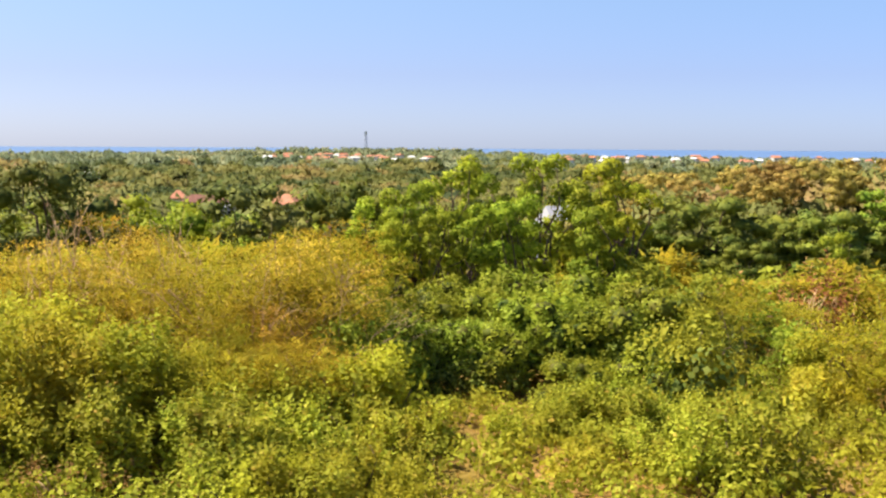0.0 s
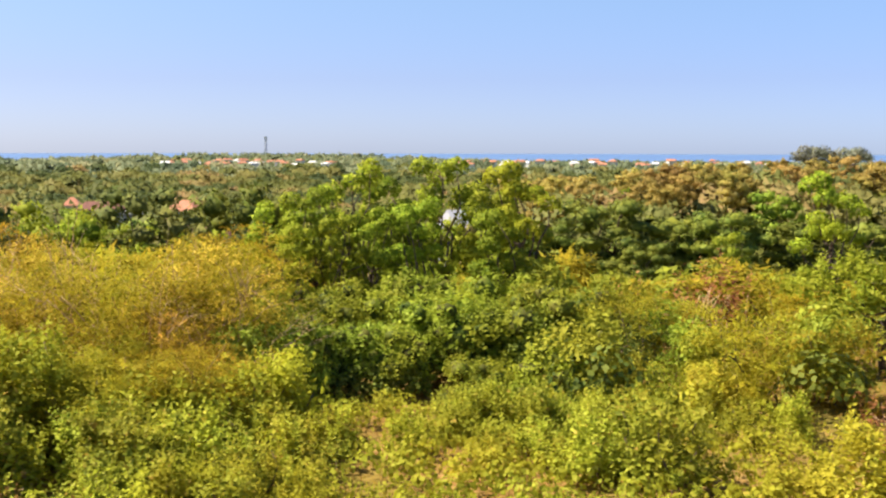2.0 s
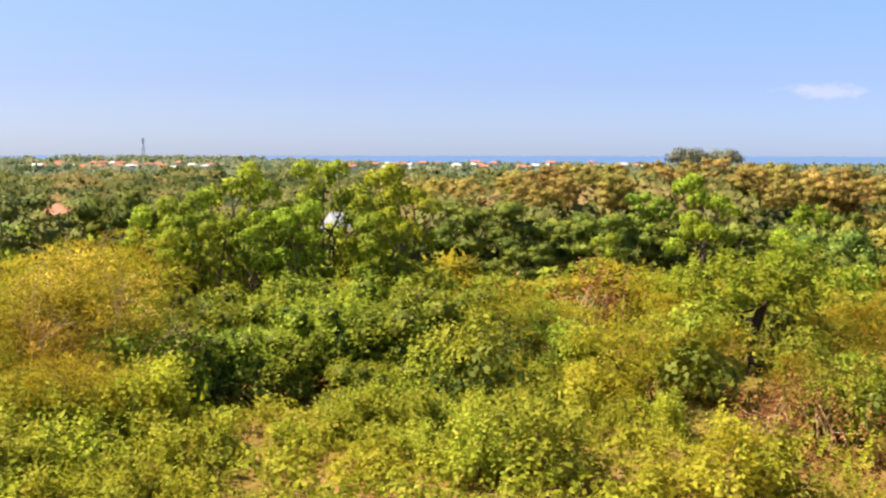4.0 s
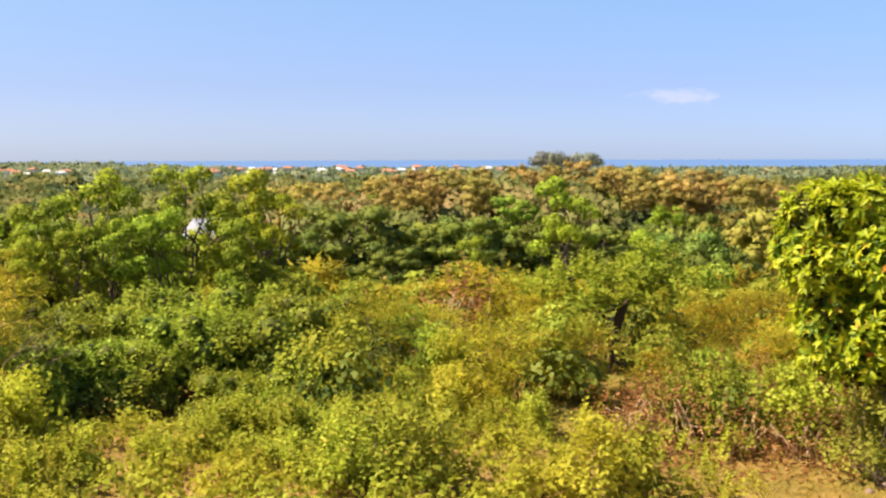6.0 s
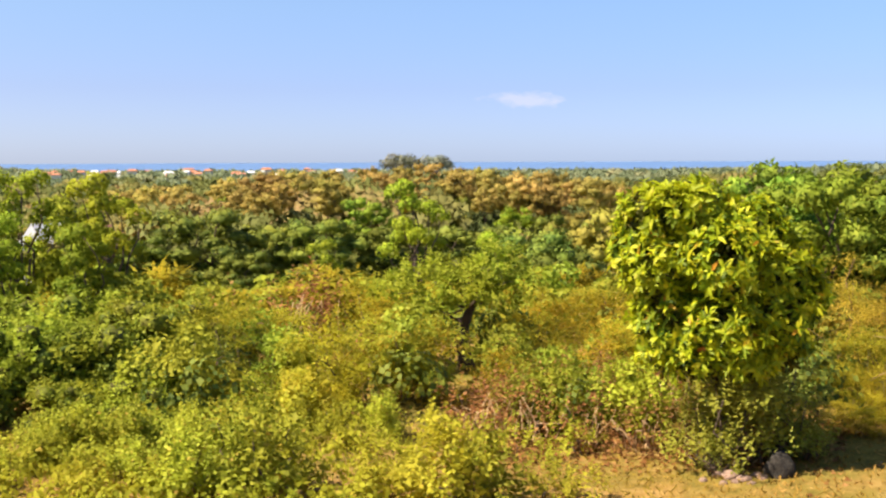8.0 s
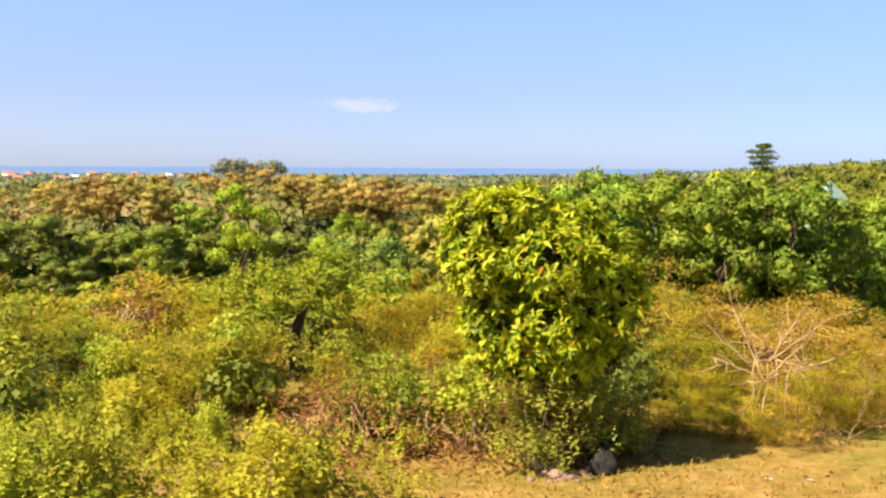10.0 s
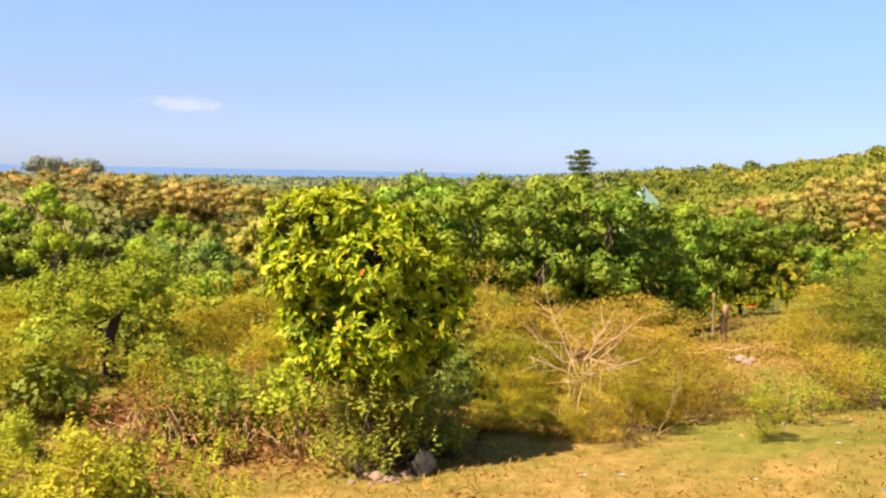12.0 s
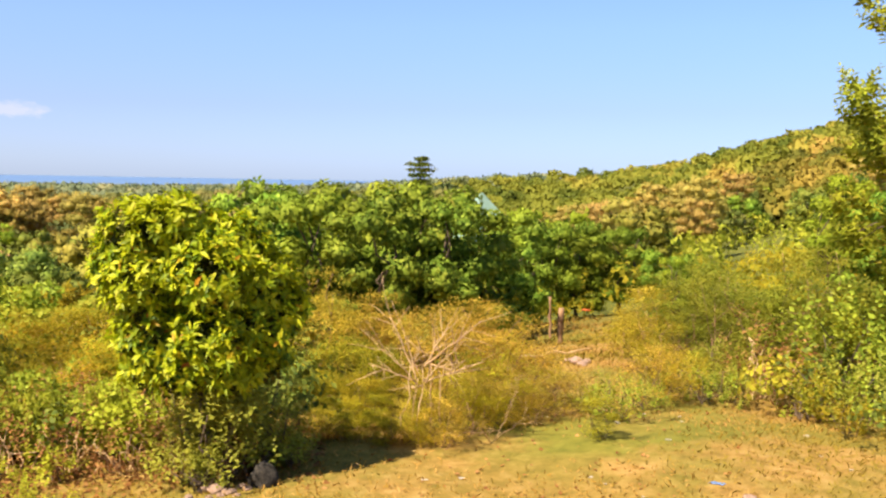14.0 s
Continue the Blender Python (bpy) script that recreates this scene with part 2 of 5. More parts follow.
M["roof_red"] = plain_material("orange_clay_roof_tiles", (0.36, 0.14, 0.08), (0.52, 0.24, 0.14), 2.0)
M["roof_dark"] = plain_material("weathered_brown_roof_tiles", (0.12, 0.055, 0.04), (0.25, 0.11, 0.08), 2.0)
M["roof_green"] = plain_material("pale_green_metal_roof", (0.15, 0.23, 0.17), (0.22, 0.31, 0.24), 0.8, 0.5, 0.1)
M["plaster"] = plain_material("white_plaster", (0.55, 0.52, 0.48), (0.78, 0.76, 0.72), 0.9, 0.9, 0.1)
M["sheet_roof"] = plain_material("pale_sheet_roof", (0.40, 0.38, 0.39), (0.52, 0.50, 0.50), 0.9, 0.8, 0.1)
M["plaster_grey"] = plain_material("grey_plaster", (0.22, 0.22, 0.23), (0.36, 0.35, 0.35), 0.9, 0.9, 0.1)
M["dark_glass"] = plain_material("dark_window_glass", (0.02, 0.025, 0.03), (0.04, 0.045, 0.05), 0.5, 0.15, 0.0)
M["steel"] = plain_material("galvanised_steel", (0.20, 0.21, 0.22), (0.32, 0.33, 0.34), 2.0, 0.5, 0.1, 0.6)
M["stone_black"] = plain_material("black_weathered_stone", (0.012, 0.010, 0.008), (0.085, 0.070, 0.055), 9.0, 0.9, 1.0)
M["stone_pale"] = plain_material("pale_limestone", (0.24, 0.14, 0.09), (0.45, 0.30, 0.22), 7.0, 0.9, 1.0)
M["plastic_blue"] = plain_material("blue_plastic_sheet", (0.10, 0.18, 0.38), (0.18, 0.28, 0.50), 12.0, 0.4, 0.6)
M["plastic_orange"] = plain_material("orange_plastic_sheet", (0.75, 0.10, 0.02), (0.90, 0.20, 0.04), 12.0, 0.5, 0.6)
M["litter"] = plain_material("scraps_of_pale_litter", (0.40, 0.34, 0.28), (0.62, 0.55, 0.48), 12.0, 0.7, 0.4)


# ---------------------------------------------------------------- helpers for shapes
rng = np.random.default_rng(7)


def smooth(a, b, x):
    t = np.clip((np.asarray(x, float) - a) / (b - a), 0, 1)
    return t * t * (3 - 2 * t)


def terrain(x, y):
    """Height of the ground: a level clearing that falls to a wooded plain ahead and climbs to a hill on the east."""
    x, y = np.asarray(x, float), np.asarray(y, float)
    r = np.hypot(x, y)
    bearing = np.degrees(np.arctan2(x, y))
    plain = np.interp(r, [0, 17, 28, 45, 80, 150, 260, 450, 700, 1000, 1300, 1700, 5000], [0, 0, -1.3, -4.0, -8.5, -13.0, -16.0, -13.5, -9.5, -11.5, -16.0, -26, -60])
    hill = np.interp(r, [0, 30, 60, 110, 180, 300, 500, 900, 5000], [0, 0.2, 0.4, 1.5, 6.5, 18.0, 31.0, 36, 36])
    far = smooth(110, 220, r)
    w = (smooth(38, 80, bearing) * (1 - far) + np.interp(bearing, [38, 46, 52, 57, 60, 62.7, 66, 70.5, 76], [0, 0.07, 0.20, 0.31, 0.38, 0.47, 0.66, 0.886, 1]) * far) * (1 - smooth(150, 179, bearing))
    z = plain * (1 - w) + hill * w
    bumps = 0.10 * np.sin(x * 0.9 + 1.3 * np.sin(y * 0.5)) * np.sin(y * 0.8) * smooth(3, 12, r) + 0.8 * np.sin(x * 0.031 + 1) * np.sin(y * 0.027) * smooth(60, 140, r)
    knoll = 5.0 * np.exp(-((bearing - 22) / 13) ** 2) * smooth(100, 170, r) * (1 - smooth(240, 420, r))
    rise = 1.0 * smooth(-14, -9, bearing) * (1 - smooth(19, 27, bearing)) * smooth(480, 600, r) * (1 - smooth(700, 900, r))
    coast = 6.5 * (0.35 + 0.65 * smooth(-15, -7, bearing)) * (1 - smooth(-1, 9, bearing)) * smooth(760, 980, r) * (1 - smooth(1150, 1450, r))
    return z + bumps + knoll + rise + coast


def spot(bearing, r, lift=0.0):
    """A place on the ground: degrees clockwise from north as seen from the viewpoint, and metres away."""
    a = radians(bearing)
    x, y = r * math.sin(a), r * math.cos(a)
    return Vector((x, y, float(terrain(x, y)) + lift))


def mesh_of(name, verts, tris, mat, flat=True, normals=None):
    """A mesh of triangles. With normals (one for each vertex) leaves are shaded along the round of their crown."""
    me = bpy.data.meshes.new(name)
    verts, tris = np.asarray(verts, np.float32), np.asarray(tris, np.int32)
    if normals is not None:
        flat = False
        a, b, c = verts[tris[:, 0]], verts[tris[:, 1]], verts[tris[:, 2]]
        own = np.cross(b - a, c - a)
        away = (own * normals[tris[:, 0]]).sum(1) < 0
        tris = np.where(away[:, None], tris[:, ::-1], tris)
    me.vertices.add(len(verts))
    me.vertices.foreach_set("co", verts.ravel())
    me.loops.add(tris.size)
    me.loops.foreach_set("vertex_index", tris.ravel())
    me.polygons.add(len(tris))
    me.polygons.foreach_set("loop_start", np.arange(len(tris), dtype=np.int32) * 3)
    me.polygons.foreach_set("loop_total", np.full(len(tris), 3, np.int32))
    me.update(calc_edges=True)
    if not flat:
        me.polygons.foreach_set("use_smooth", np.ones(len(tris), bool))
    if normals is not None:
        rounded = me.attributes.new("custom_normal", "FLOAT_VECTOR", "POINT")
        rounded.data.foreach_set("vector", np.asarray(normals, np.float32).ravel())
    me.materials.append(mat)
    return me


def ball():
    """Directions and triangles of a small even ball."""
    bm = bmesh.new()
    bmesh.ops.create_icosphere(bm, subdivisions=1, radius=1.0)
    v = np.array([p.co[:] for p in bm.verts])
    f = np.array([[p.index for p in q.verts] for q in bm.faces])
    bm.free()
    return v, f


BALL = ball()


def core_geometry(r, lobes, size=0.84):
    """The uneven leafy mass inside each lobe, under its outer leaves."""
    V, F = BALL
    out = []
    for c in np.asarray(lobes, float):
        k = r.uniform(0, 6.28, 3)
        rad = size * (1 + 0.16 * np.sin(V[:, :1] * 4 + k[0]) * np.sin(V[:, 1:2] * 4 + k[1]) + 0.10 * np.sin(V[:, 2:] * 7 + k[2]) + 0.16 * r.normal(size=(len(V), 1)))
        out.append((c[:3] + V * rad * c[3:], F))
    return join(out)


def round_normals(verts, lobes, own=0.35, whole=0.35, seed=1):
    """For leaves over a set of lobes: outward from the nearest lobe, leaning to outward from the whole crown, slightly uneven."""
    v = np.asarray(verts, float)
    L = np.asarray(lobes, float)
    best = np.full(len(v), 1e9)
    out = np.zeros_like(v)
    for c in L:
        q = (v - c[:3]) / c[3:]
        s = (q * q).sum(1)
        near = s < best
        best[near] = s[near]
        out[near] = (q / c[3:])[near]
    mid = L[:, :3].mean(0)
    size = np.abs(v - mid).max(0) + 1e-6
    n = unit(out) + whole * unit((v - mid) / size ** 2)
    return unit(n + own * np.repeat(np.random.default_rng(seed).normal(size=(len(v) // 3 + 1, 3)) * 0.6, 3, 0)[:len(v)])


def bm_mesh(name, bm, mat):
    me = bpy.data.meshes.new(name)
    bm.to_mesh(me)
    bm.free()
    me.materials.append(mat)
    return me


def part(name, data, parent, label=""):
    ob = new(name, data)
    ob.parent = parent
    if label:
        ob["label"] = label
    return ob


def unit(v):
    return v / np.maximum(np.linalg.norm(v, axis=-1, keepdims=True), 1e-9)


# leaf shapes, one unit long, along +y with +z up
SIMPLE = (np.array([(0, 0, 0), (0.5, 0.42, 0.10), (0, 1, -0.12), (-0.5, 0.42, 0.10)]), np.array([(0, 1, 2), (0, 2, 3)]))
TRI = (np.array([(-0.5, 0.12, 0), (0.5, 0.28, 0), (0, 1, -0.06)]), np.array([(0, 1, 2)]))
BLADE = (np.array([(-0.06, 0, 0), (0.06, 0, 0), (0.04, 0.55, 0.06), (0, 1, -0.06)]), np.array([(0, 1, 2), (0, 2, 3)]))
LANCE = (np.array([(0, 0, 0), (0.5, 0.35, 0.04), (0, 0.38, -0.03), (-0.5, 0.35, 0.04), (0.36, 0.70, -0.05), (0, 0.72, -0.12), (-0.36, 0.70, -0.05), (0, 1, -0.26)]),
         np.array([(0, 1, 2), (0, 2, 3), (2, 1, 4), (2, 4, 5), (3, 2, 5), (3, 5, 6), (5, 4, 7), (6, 5, 7)]))


def scatter_leaves(pos, axis, up, length, width, shape, r):
    """Leaves at pos that point along axis, faces turned to up. Returns vertices and triangles."""
    V, F = shape
    axis = unit(axis)
    side = unit(np.cross(axis, up) + 1e-6)
    nor = np.cross(side, axis)
    length = np.broadcast_to(length, len(pos))[:, None]
    v = V[None, :, 0:1] * (side * length * width)[:, None, :] + V[None, :, 1:2] * (axis * length)[:, None, :] + V[None, :, 2:3] * (nor * length)[:, None, :]
    v = v + pos[:, None, :]
    f = F[None] + (np.arange(len(pos)) * len(V))[:, None, None]
    return v.reshape(-1, 3), f.reshape(-1, 3)


def lobes_surface(r, lobes, n, depth=0.45):
    """n twig ends in the outer shell of a set of ellipsoid lobes (cx, cy, cz, rx, ry, rz), with the outward direction."""
    L = np.asarray(lobes, float)
    w = (L[:, 3] * L[:, 4] + L[:, 4] * L[:, 5] + L[:, 3] * L[:, 5])
    k = r.choice(len(L), n, p=w / w.sum())
    d = unit(r.normal(size=(n, 3)))
    rad = 1 - depth * r.random(n) ** 1.7
    rough = 1 + 0.18 * np.sin(d[:, 0] * 5 + k) * np.sin(d[:, 1] * 4 + 2 * k) * np.cos(d[:, 2] * 5)
    p = L[k, :3] + d * L[k, 3:] * (rad * rough)[:, None]
    out = unit(d / L[k, 3:])
    keep = np.ones(n, bool)
    for j in range(len(L)):
        q = (((p - L[j, :3]) / (L[j, 3:] * 0.62)) ** 2).sum(1)
        keep &= (q > 1) | (k == j)
    return p[keep], out[keep]


def crown_geometry(r, lobes, twigs, per, leaf, width, spread, shape=SIMPLE, lift=0.3, out_w=1.0, wild=0.8, depth=0.45, flat=0.0, floor=None, jitter=0.45):
    p, o = lobes_surface(r, lobes, twigs, depth)
    n = len(p)
    off = r.normal(size=(n, per, 3)) * spread
    off[:, :, 2] *= 1 - 0.6 * flat
    pos = (p[:, None] + off).reshape(-1, 3)
    oo = np.repeat(o, per, 0)
    axis = oo * out_w + r.normal(size=pos.shape) * wild + np.array([0, 0, lift])
    axis[:, 2] *= 1 - 0.8 * flat
    up = np.array([0, 0, 1.0]) + r.normal(size=pos.shape) * jitter + oo * 0.5
    if floor is not None:
        keep = pos[:, 2] > floor
        pos, axis, up = pos[keep], axis[keep], up[keep]
    size = leaf * r.uniform(0.65, 1.25, len(pos))
    return scatter_leaves(pos, axis, up, size, width, shape, r)


def spread_lobes(r, n, width, height, rad, low=0.2, squash=0.8, taper=0.35):
    """n lobes that keep apart from one another inside a crown of that width and height; the topmost touches the height."""
    out, tries = [], 0
    gap = 1.25
    while len(out) < n:
        tries += 1
        if tries % 60 == 0:
            gap *= 0.9
        a, q = r.uniform(0, 6.28), math.sqrt(r.uniform(0, 1))
        z = r.uniform(low, 1.0)
        d = q * (width / 2 - rad * 0.8) * (1 - taper * max(0.0, z - 0.5) * 2)
        s = rad * r.uniform(0.7, 1.25)
        c = (d * math.cos(a), d * math.sin(a), z * (height - rad))
        if all(math.dist(c, o[:3]) > gap * 0.5 * (s + o[3]) * 1.5 for o in out):
            out.append((*c, s, s * r.uniform(0.85, 1.15), s * squash * r.uniform(0.8, 1.1)))
    lift = height - max(o[2] + o[5] for o in out)
    return [(o[0], o[1], max(o[2] + lift, o[5] * 0.55), *o[3:]) for o in out]


def clump_geometry(r, lobes, cover, leaf, width, shape=SIMPLE, below=0.45, ragged=0.22, jitter=0.4, stick=0.35, flop=0.1, floor=0.02):
    """Dense leafy clumps: leaves lie over each lobe like shingles, so that a lobe is lit and shaded as a whole."""
    pos, axis, up = [], [], []
    for cx, cy, cz, a, b, c in lobes:
        m = (a * b + b * c + a * c) / 3
        n = int(cover * 4 * math.pi * m / (leaf * leaf * width * 0.5))
        d = unit(r.normal(size=(n, 3)))
        d = d[d[:, 2] > -below - 0.35 * r.random(n)]
        k = r.uniform(0, 6.28, 3)
        bumps = np.sin(d[:, 0] * 5 + k[0]) * np.sin(d[:, 1] * 5 + k[1]) + 0.6 * np.sin(d[:, 2] * 9 + k[2]) * np.sin(d[:, 0] * 8 + k[1])
        rad = (1 + ragged * bumps) * (1 - 0.30 * r.random(len(d)) ** 2 + 0.10 * r.random(len(d)))
        pos.append(np.array([cx, cy, cz]) + d * rad[:, None] * np.array([a, b, c]))
        axis.append(np.cross(d, r.normal(size=d.shape)) + d * stick - np.array([0, 0, flop]) + r.normal(size=d.shape) * 0.15)
        up.append(d + np.array([0, 0, 0.45]) + r.normal(size=d.shape) * jitter)
    pos, axis, up = np.vstack(pos), np.vstack(axis), np.vstack(up)
    ok = pos[:, 2] > floor
    pos, axis, up = pos[ok], axis[ok], up[ok]
    return scatter_leaves(pos, axis, up, leaf * r.uniform(0.65, 1.3, len(pos)), width, shape, r)


def shoot_geometry(r, lobes, shoots, per, leaf, width, length=0.32, lean=0.6, depth=0.35, floor=0.03, shape=SIMPLE):
    """Upright leafy shoots that stand out of the lobes, each with leaves in a spiral from its tip down."""
    p, o = lobes_surface(r, lobes, shoots, depth)
    keep = (o[:, 2] > -0.55) & (p[:, 2] > floor)
    p, o = p[keep], o[keep]
    n = len(p)
    stem = unit(o * lean + np.array([0, 0, 1.0]) + r.normal(size=o.shape) * 0.25)
    t1 = unit(np.cross(stem, r.normal(size=o.shape)))
    t2 = np.cross(stem, t1)
    k = np.arange(per)
    a = k[None] * 2.4 + r.random((n, 1)) * 6.28 + r.normal(size=(n, per)) * 0.3
    down = (k[None] / per) ** 0.9 * length * r.uniform(0.6, 1.2, (n, 1))
    ax = np.cos(a)[..., None] * t1[:, None] + np.sin(a)[..., None] * t2[:, None] + stem[:, None] * (0.75 - 0.6 * k / per)[None, :, None]
    pos = p[:, None] + stem[:, None] * (0.12 - down)[..., None]
    up = stem[:, None] + r.normal(size=(n, per, 3)) * 0.3
    size = leaf * np.minimum(0.55 + 0.9 * k / per, 1.15)[None] * r.uniform(0.75, 1.2, (n, per))
    pos, ax, up, size = pos.reshape(-1, 3), ax.reshape(-1, 3), np.broadcast_to(up, ax.shape).reshape(-1, 3), size.ravel()
    ok = pos[:, 2] > floor
    return scatter_leaves(pos[ok], ax[ok], up[ok], size[ok], width, shape, r)


def rosette_geometry(r, lobes, twigs, per, leaf, width, depth=0.4, droop=0.25, shape=LANCE):
    """Twig ends that each carry a star of long leaves."""
    p, o = lobes_surface(r, lobes, twigs, depth)
    n = len(p)
    keep = o[:, 2] > -0.6
    p, o = p[keep], o[keep]
    n = len(p)
    o = unit(o + np.array([0, 0, 0.7]) + r.normal(size=o.shape) * 0.25)
    t1 = unit(np.cross(o, r.normal(size=o.shape)))
    t2 = np.cross(o, t1)
    a = (np.arange(per) / per * 2 * math.pi)[None] + r.random((n, 1)) * 6.28 + r.normal(size=(n, per)) * 0.25
    tilt = r.uniform(0.2, 0.95, (n, per))
    ax = (np.cos(a)[..., None] * t1[:, None] + np.sin(a)[..., None] * t2[:, None]) + o[:, None] * tilt[..., None]
    ax[..., 2] -= droop
    up = np.repeat(o[:, None], per, 1) + r.normal(size=(n, per, 3)) * 0.15
    pos = np.repeat(p[:, None], per, 1) + o[:, None] * r.uniform(-0.06, 0.05, (n, per, 1))
    size = leaf * r.uniform(0.6, 1.15, n * per)
    return scatter_leaves(pos.reshape(-1, 3), ax.reshape(-1, 3), up.reshape(-1, 3), size, width, shape, r)


def tube(points, radii, sides=6):
    """A tapered round limb through the points."""
    P = np.asarray(points, float)
    T = unit(np.gradient(P, axis=0))
    ref = np.array([0.3, 0.9, 0.2])
    A = unit(np.cross(T, ref))
    B = np.cross(T, A)
    a = np.arange(sides) / sides * 2 * math.pi
    ring = np.cos(a)[None, :, None] * A[:, None] + np.sin(a)[None, :, None] * B[:, None]
    v = (P[:, None] + ring * np.asarray(radii, float)[:, None, None]).reshape(-1, 3)
    f = []
    for i in range(len(P) - 1):
        for j in range(sides):
            a0, a1 = i * sides + j, i * sides + (j + 1) % sides
            f += [(a0, a1, a1 + sides), (a0, a1 + sides, a0 + sides)]
    top = len(v)
    v = np.vstack([v, P[-1:]])
    f += [((len(P) - 1) * sides + j, (len(P) - 1) * sides + (j + 1) % sides, top) for j in range(sides)]
    return v, np.array(f)


def join(pieces):
    vs, fs, k = [], [], 0
    for v, f in pieces:
        vs.append(v)
        fs.append(f + k)
        k += len(v)
    return np.vstack(vs), np.vstack(fs)


def wander(r, a, b, n=6, amount=0.12):
    """A crooked line from a to b."""
    a, b = np.asarray(a, float), np.asarray(b, float)
    t = np.linspace(0, 1, n)[:, None]
    d = np.linalg.norm(b - a)
    return a + (b - a) * t + r.normal(size=(n, 3)) * amount * d * np.sin(t * math.pi) * 0.5


# ---------------------------------------------------------------- large structure
def polar_sheet(radii, steps):
    a = np.linspace(0, 2 * math.pi, steps, endpoint=False)
    R, A = np.meshgrid(radii, a, indexing="ij")
    x, y = (R * np.sin(A)).ravel(), (R * np.cos(A)).ravel()
    i, j = np.meshgrid(np.arange(len(radii) - 1), np.arange(steps), indexing="ij")
    p, q = (i * steps + j).ravel(), (i * steps + (j + 1) % steps).ravel()
    return x, y, np.vstack([np.stack([p, p + steps, q + steps], 1), np.stack([p, q + steps, q], 1)])


gx, gy, gf = polar_sheet(np.concatenate([[0.0], np.arange(0.8, 30, 0.45), np.geomspace(30, 4950, 64)]), 288)
gf = gf[~((gf[:, 0] < 288) & (gf[:, 2] < 288))]
gv = np.stack([gx, gy, terrain(gx, gy) + 0.02 * np.sin(gx * 7) * np.sin(gy * 6.3)], 1)
ground = tagged(new("ground", mesh_of("ground", gv, gf, M["ground"], flat=False)), "yellowing short grass and red-brown earth sloping down to a plain", "ground", kind="structure")

sx, sy, sf = polar_sheet(np.concatenate([[1.0], np.linspace(300, 4950, 14)]), 180)
water = tagged(new("water", mesh_of("water", np.stack([sx, sy, np.full_like(sx, EYE - 24.7)], 1), sf, M["sea"])), "calm blue sea out to the horizon", "sea", kind="structure")


def cloud_material():
    m = bpy.data.materials.new("thin_white_cloud_glow")
    m.use_nodes = True
    n, l = m.node_tree.nodes, m.node_tree.links
    tc = n.new("ShaderNodeTexCoord")
    mp = n.new("ShaderNodeMapping")
    mp.inputs["Scale"].default_value = (0.012, 0.03, 0.012)
    l.new(tc.outputs["Object"], mp.inputs["Vector"])
    f = noise_node(n, l, 1.0, 6, mp.outputs[0], 0.6)
    g = n.new("ShaderNodeTexGradient")
    g.gradient_type = "QUADRATIC_SPHERE"
    ms = n.new("ShaderNodeMapping")
    ms.inputs["Scale"].default_value = (1 / 350, 1 / 75, 1)
    l.new(tc.outputs["Object"], ms.inputs["Vector"])
    l.new(ms.outputs[0], g.inputs["Vector"])
    k = n.new("ShaderNodeMath")
    k.operation = "MULTIPLY_ADD"
    l.new(g.outputs["Fac"], k.inputs[0])
    k.inputs[1].default_value = 0.75
    l.new(f, k.inputs[2])
    a = ramp(n, l, k.outputs[0], ((0.70, (0, 0, 0)), (1.30, (0.27, 0.25, 0.26))))
    # The sheet glows by itself in place of sunlight on the cloud.
    e = n.new("ShaderNodeEmission")
    e.inputs["Color"].default_value, e.inputs["Strength"].default_value = (1.0, 0.86, 0.82, 1), 0.55
    t = n.new("ShaderNodeBsdfTransparent")
    s = n.new("ShaderNodeMixShader")
    l.new(a, s.inputs[0])
    l.new(t.outputs[0], s.inputs[1])
    l.new(e.outputs[0], s.inputs[2])
    l.new(s.outputs[0], n["Material Output"].inputs["Surface"])
    return m


cloud_centre = Vector((4600 * math.sin(radians(29.6)), 4600 * math.cos(radians(29.6)), EYE + 4600 * math.tan(radians(2.85))))
cloud = new("cloud", mesh_of("cloud", [(-420, -100, 0), (420, -100, 0), (420, 100, 0), (-420, 100, 0)], [(0, 1, 2), (0, 2, 3)], cloud_material()))
cloud.matrix_basis = Matrix.Translation(cloud_centre) @ Matrix.Rotation(radians(-29.6), 4, "Z") @ Matrix.Rotation(radians(90), 4, "X")
tagged(cloud, "small thin white cloud low over the sea", "cloud", kind="structure")


# ---------------------------------------------------------------- plants
def random_lobes(r, n, width, height, low=0.25, size=0.42, squash=(0.55, 0.85), top=0.80):
    """A heap of n ellipsoid lobes that fill a crown of that width and height, standing at z = 0."""
    out = []
    for i in range(n):
        a, d = r.uniform(0, 6.28), math.sqrt(r.uniform(0, 1)) * width * 0.40
        z = height * r.uniform(low, top) * (1 - 0.35 * (d / (width * 0.5)) ** 2)
        s = width * size * r.uniform(0.5, 0.9)
        out.append((d * math.cos(a), d * math.sin(a), z, s, s * r.uniform(0.8, 1.15), s * r.uniform(*squash)))
    return out


def limb_mesh(name, r, a, b, r0, r1, mat, n=5, sides=5, crook=0.2):
    return mesh_of(name, *tube(wander(r, a, b, n, crook), np.linspace(r0, r1, n), sides), M[mat], False)


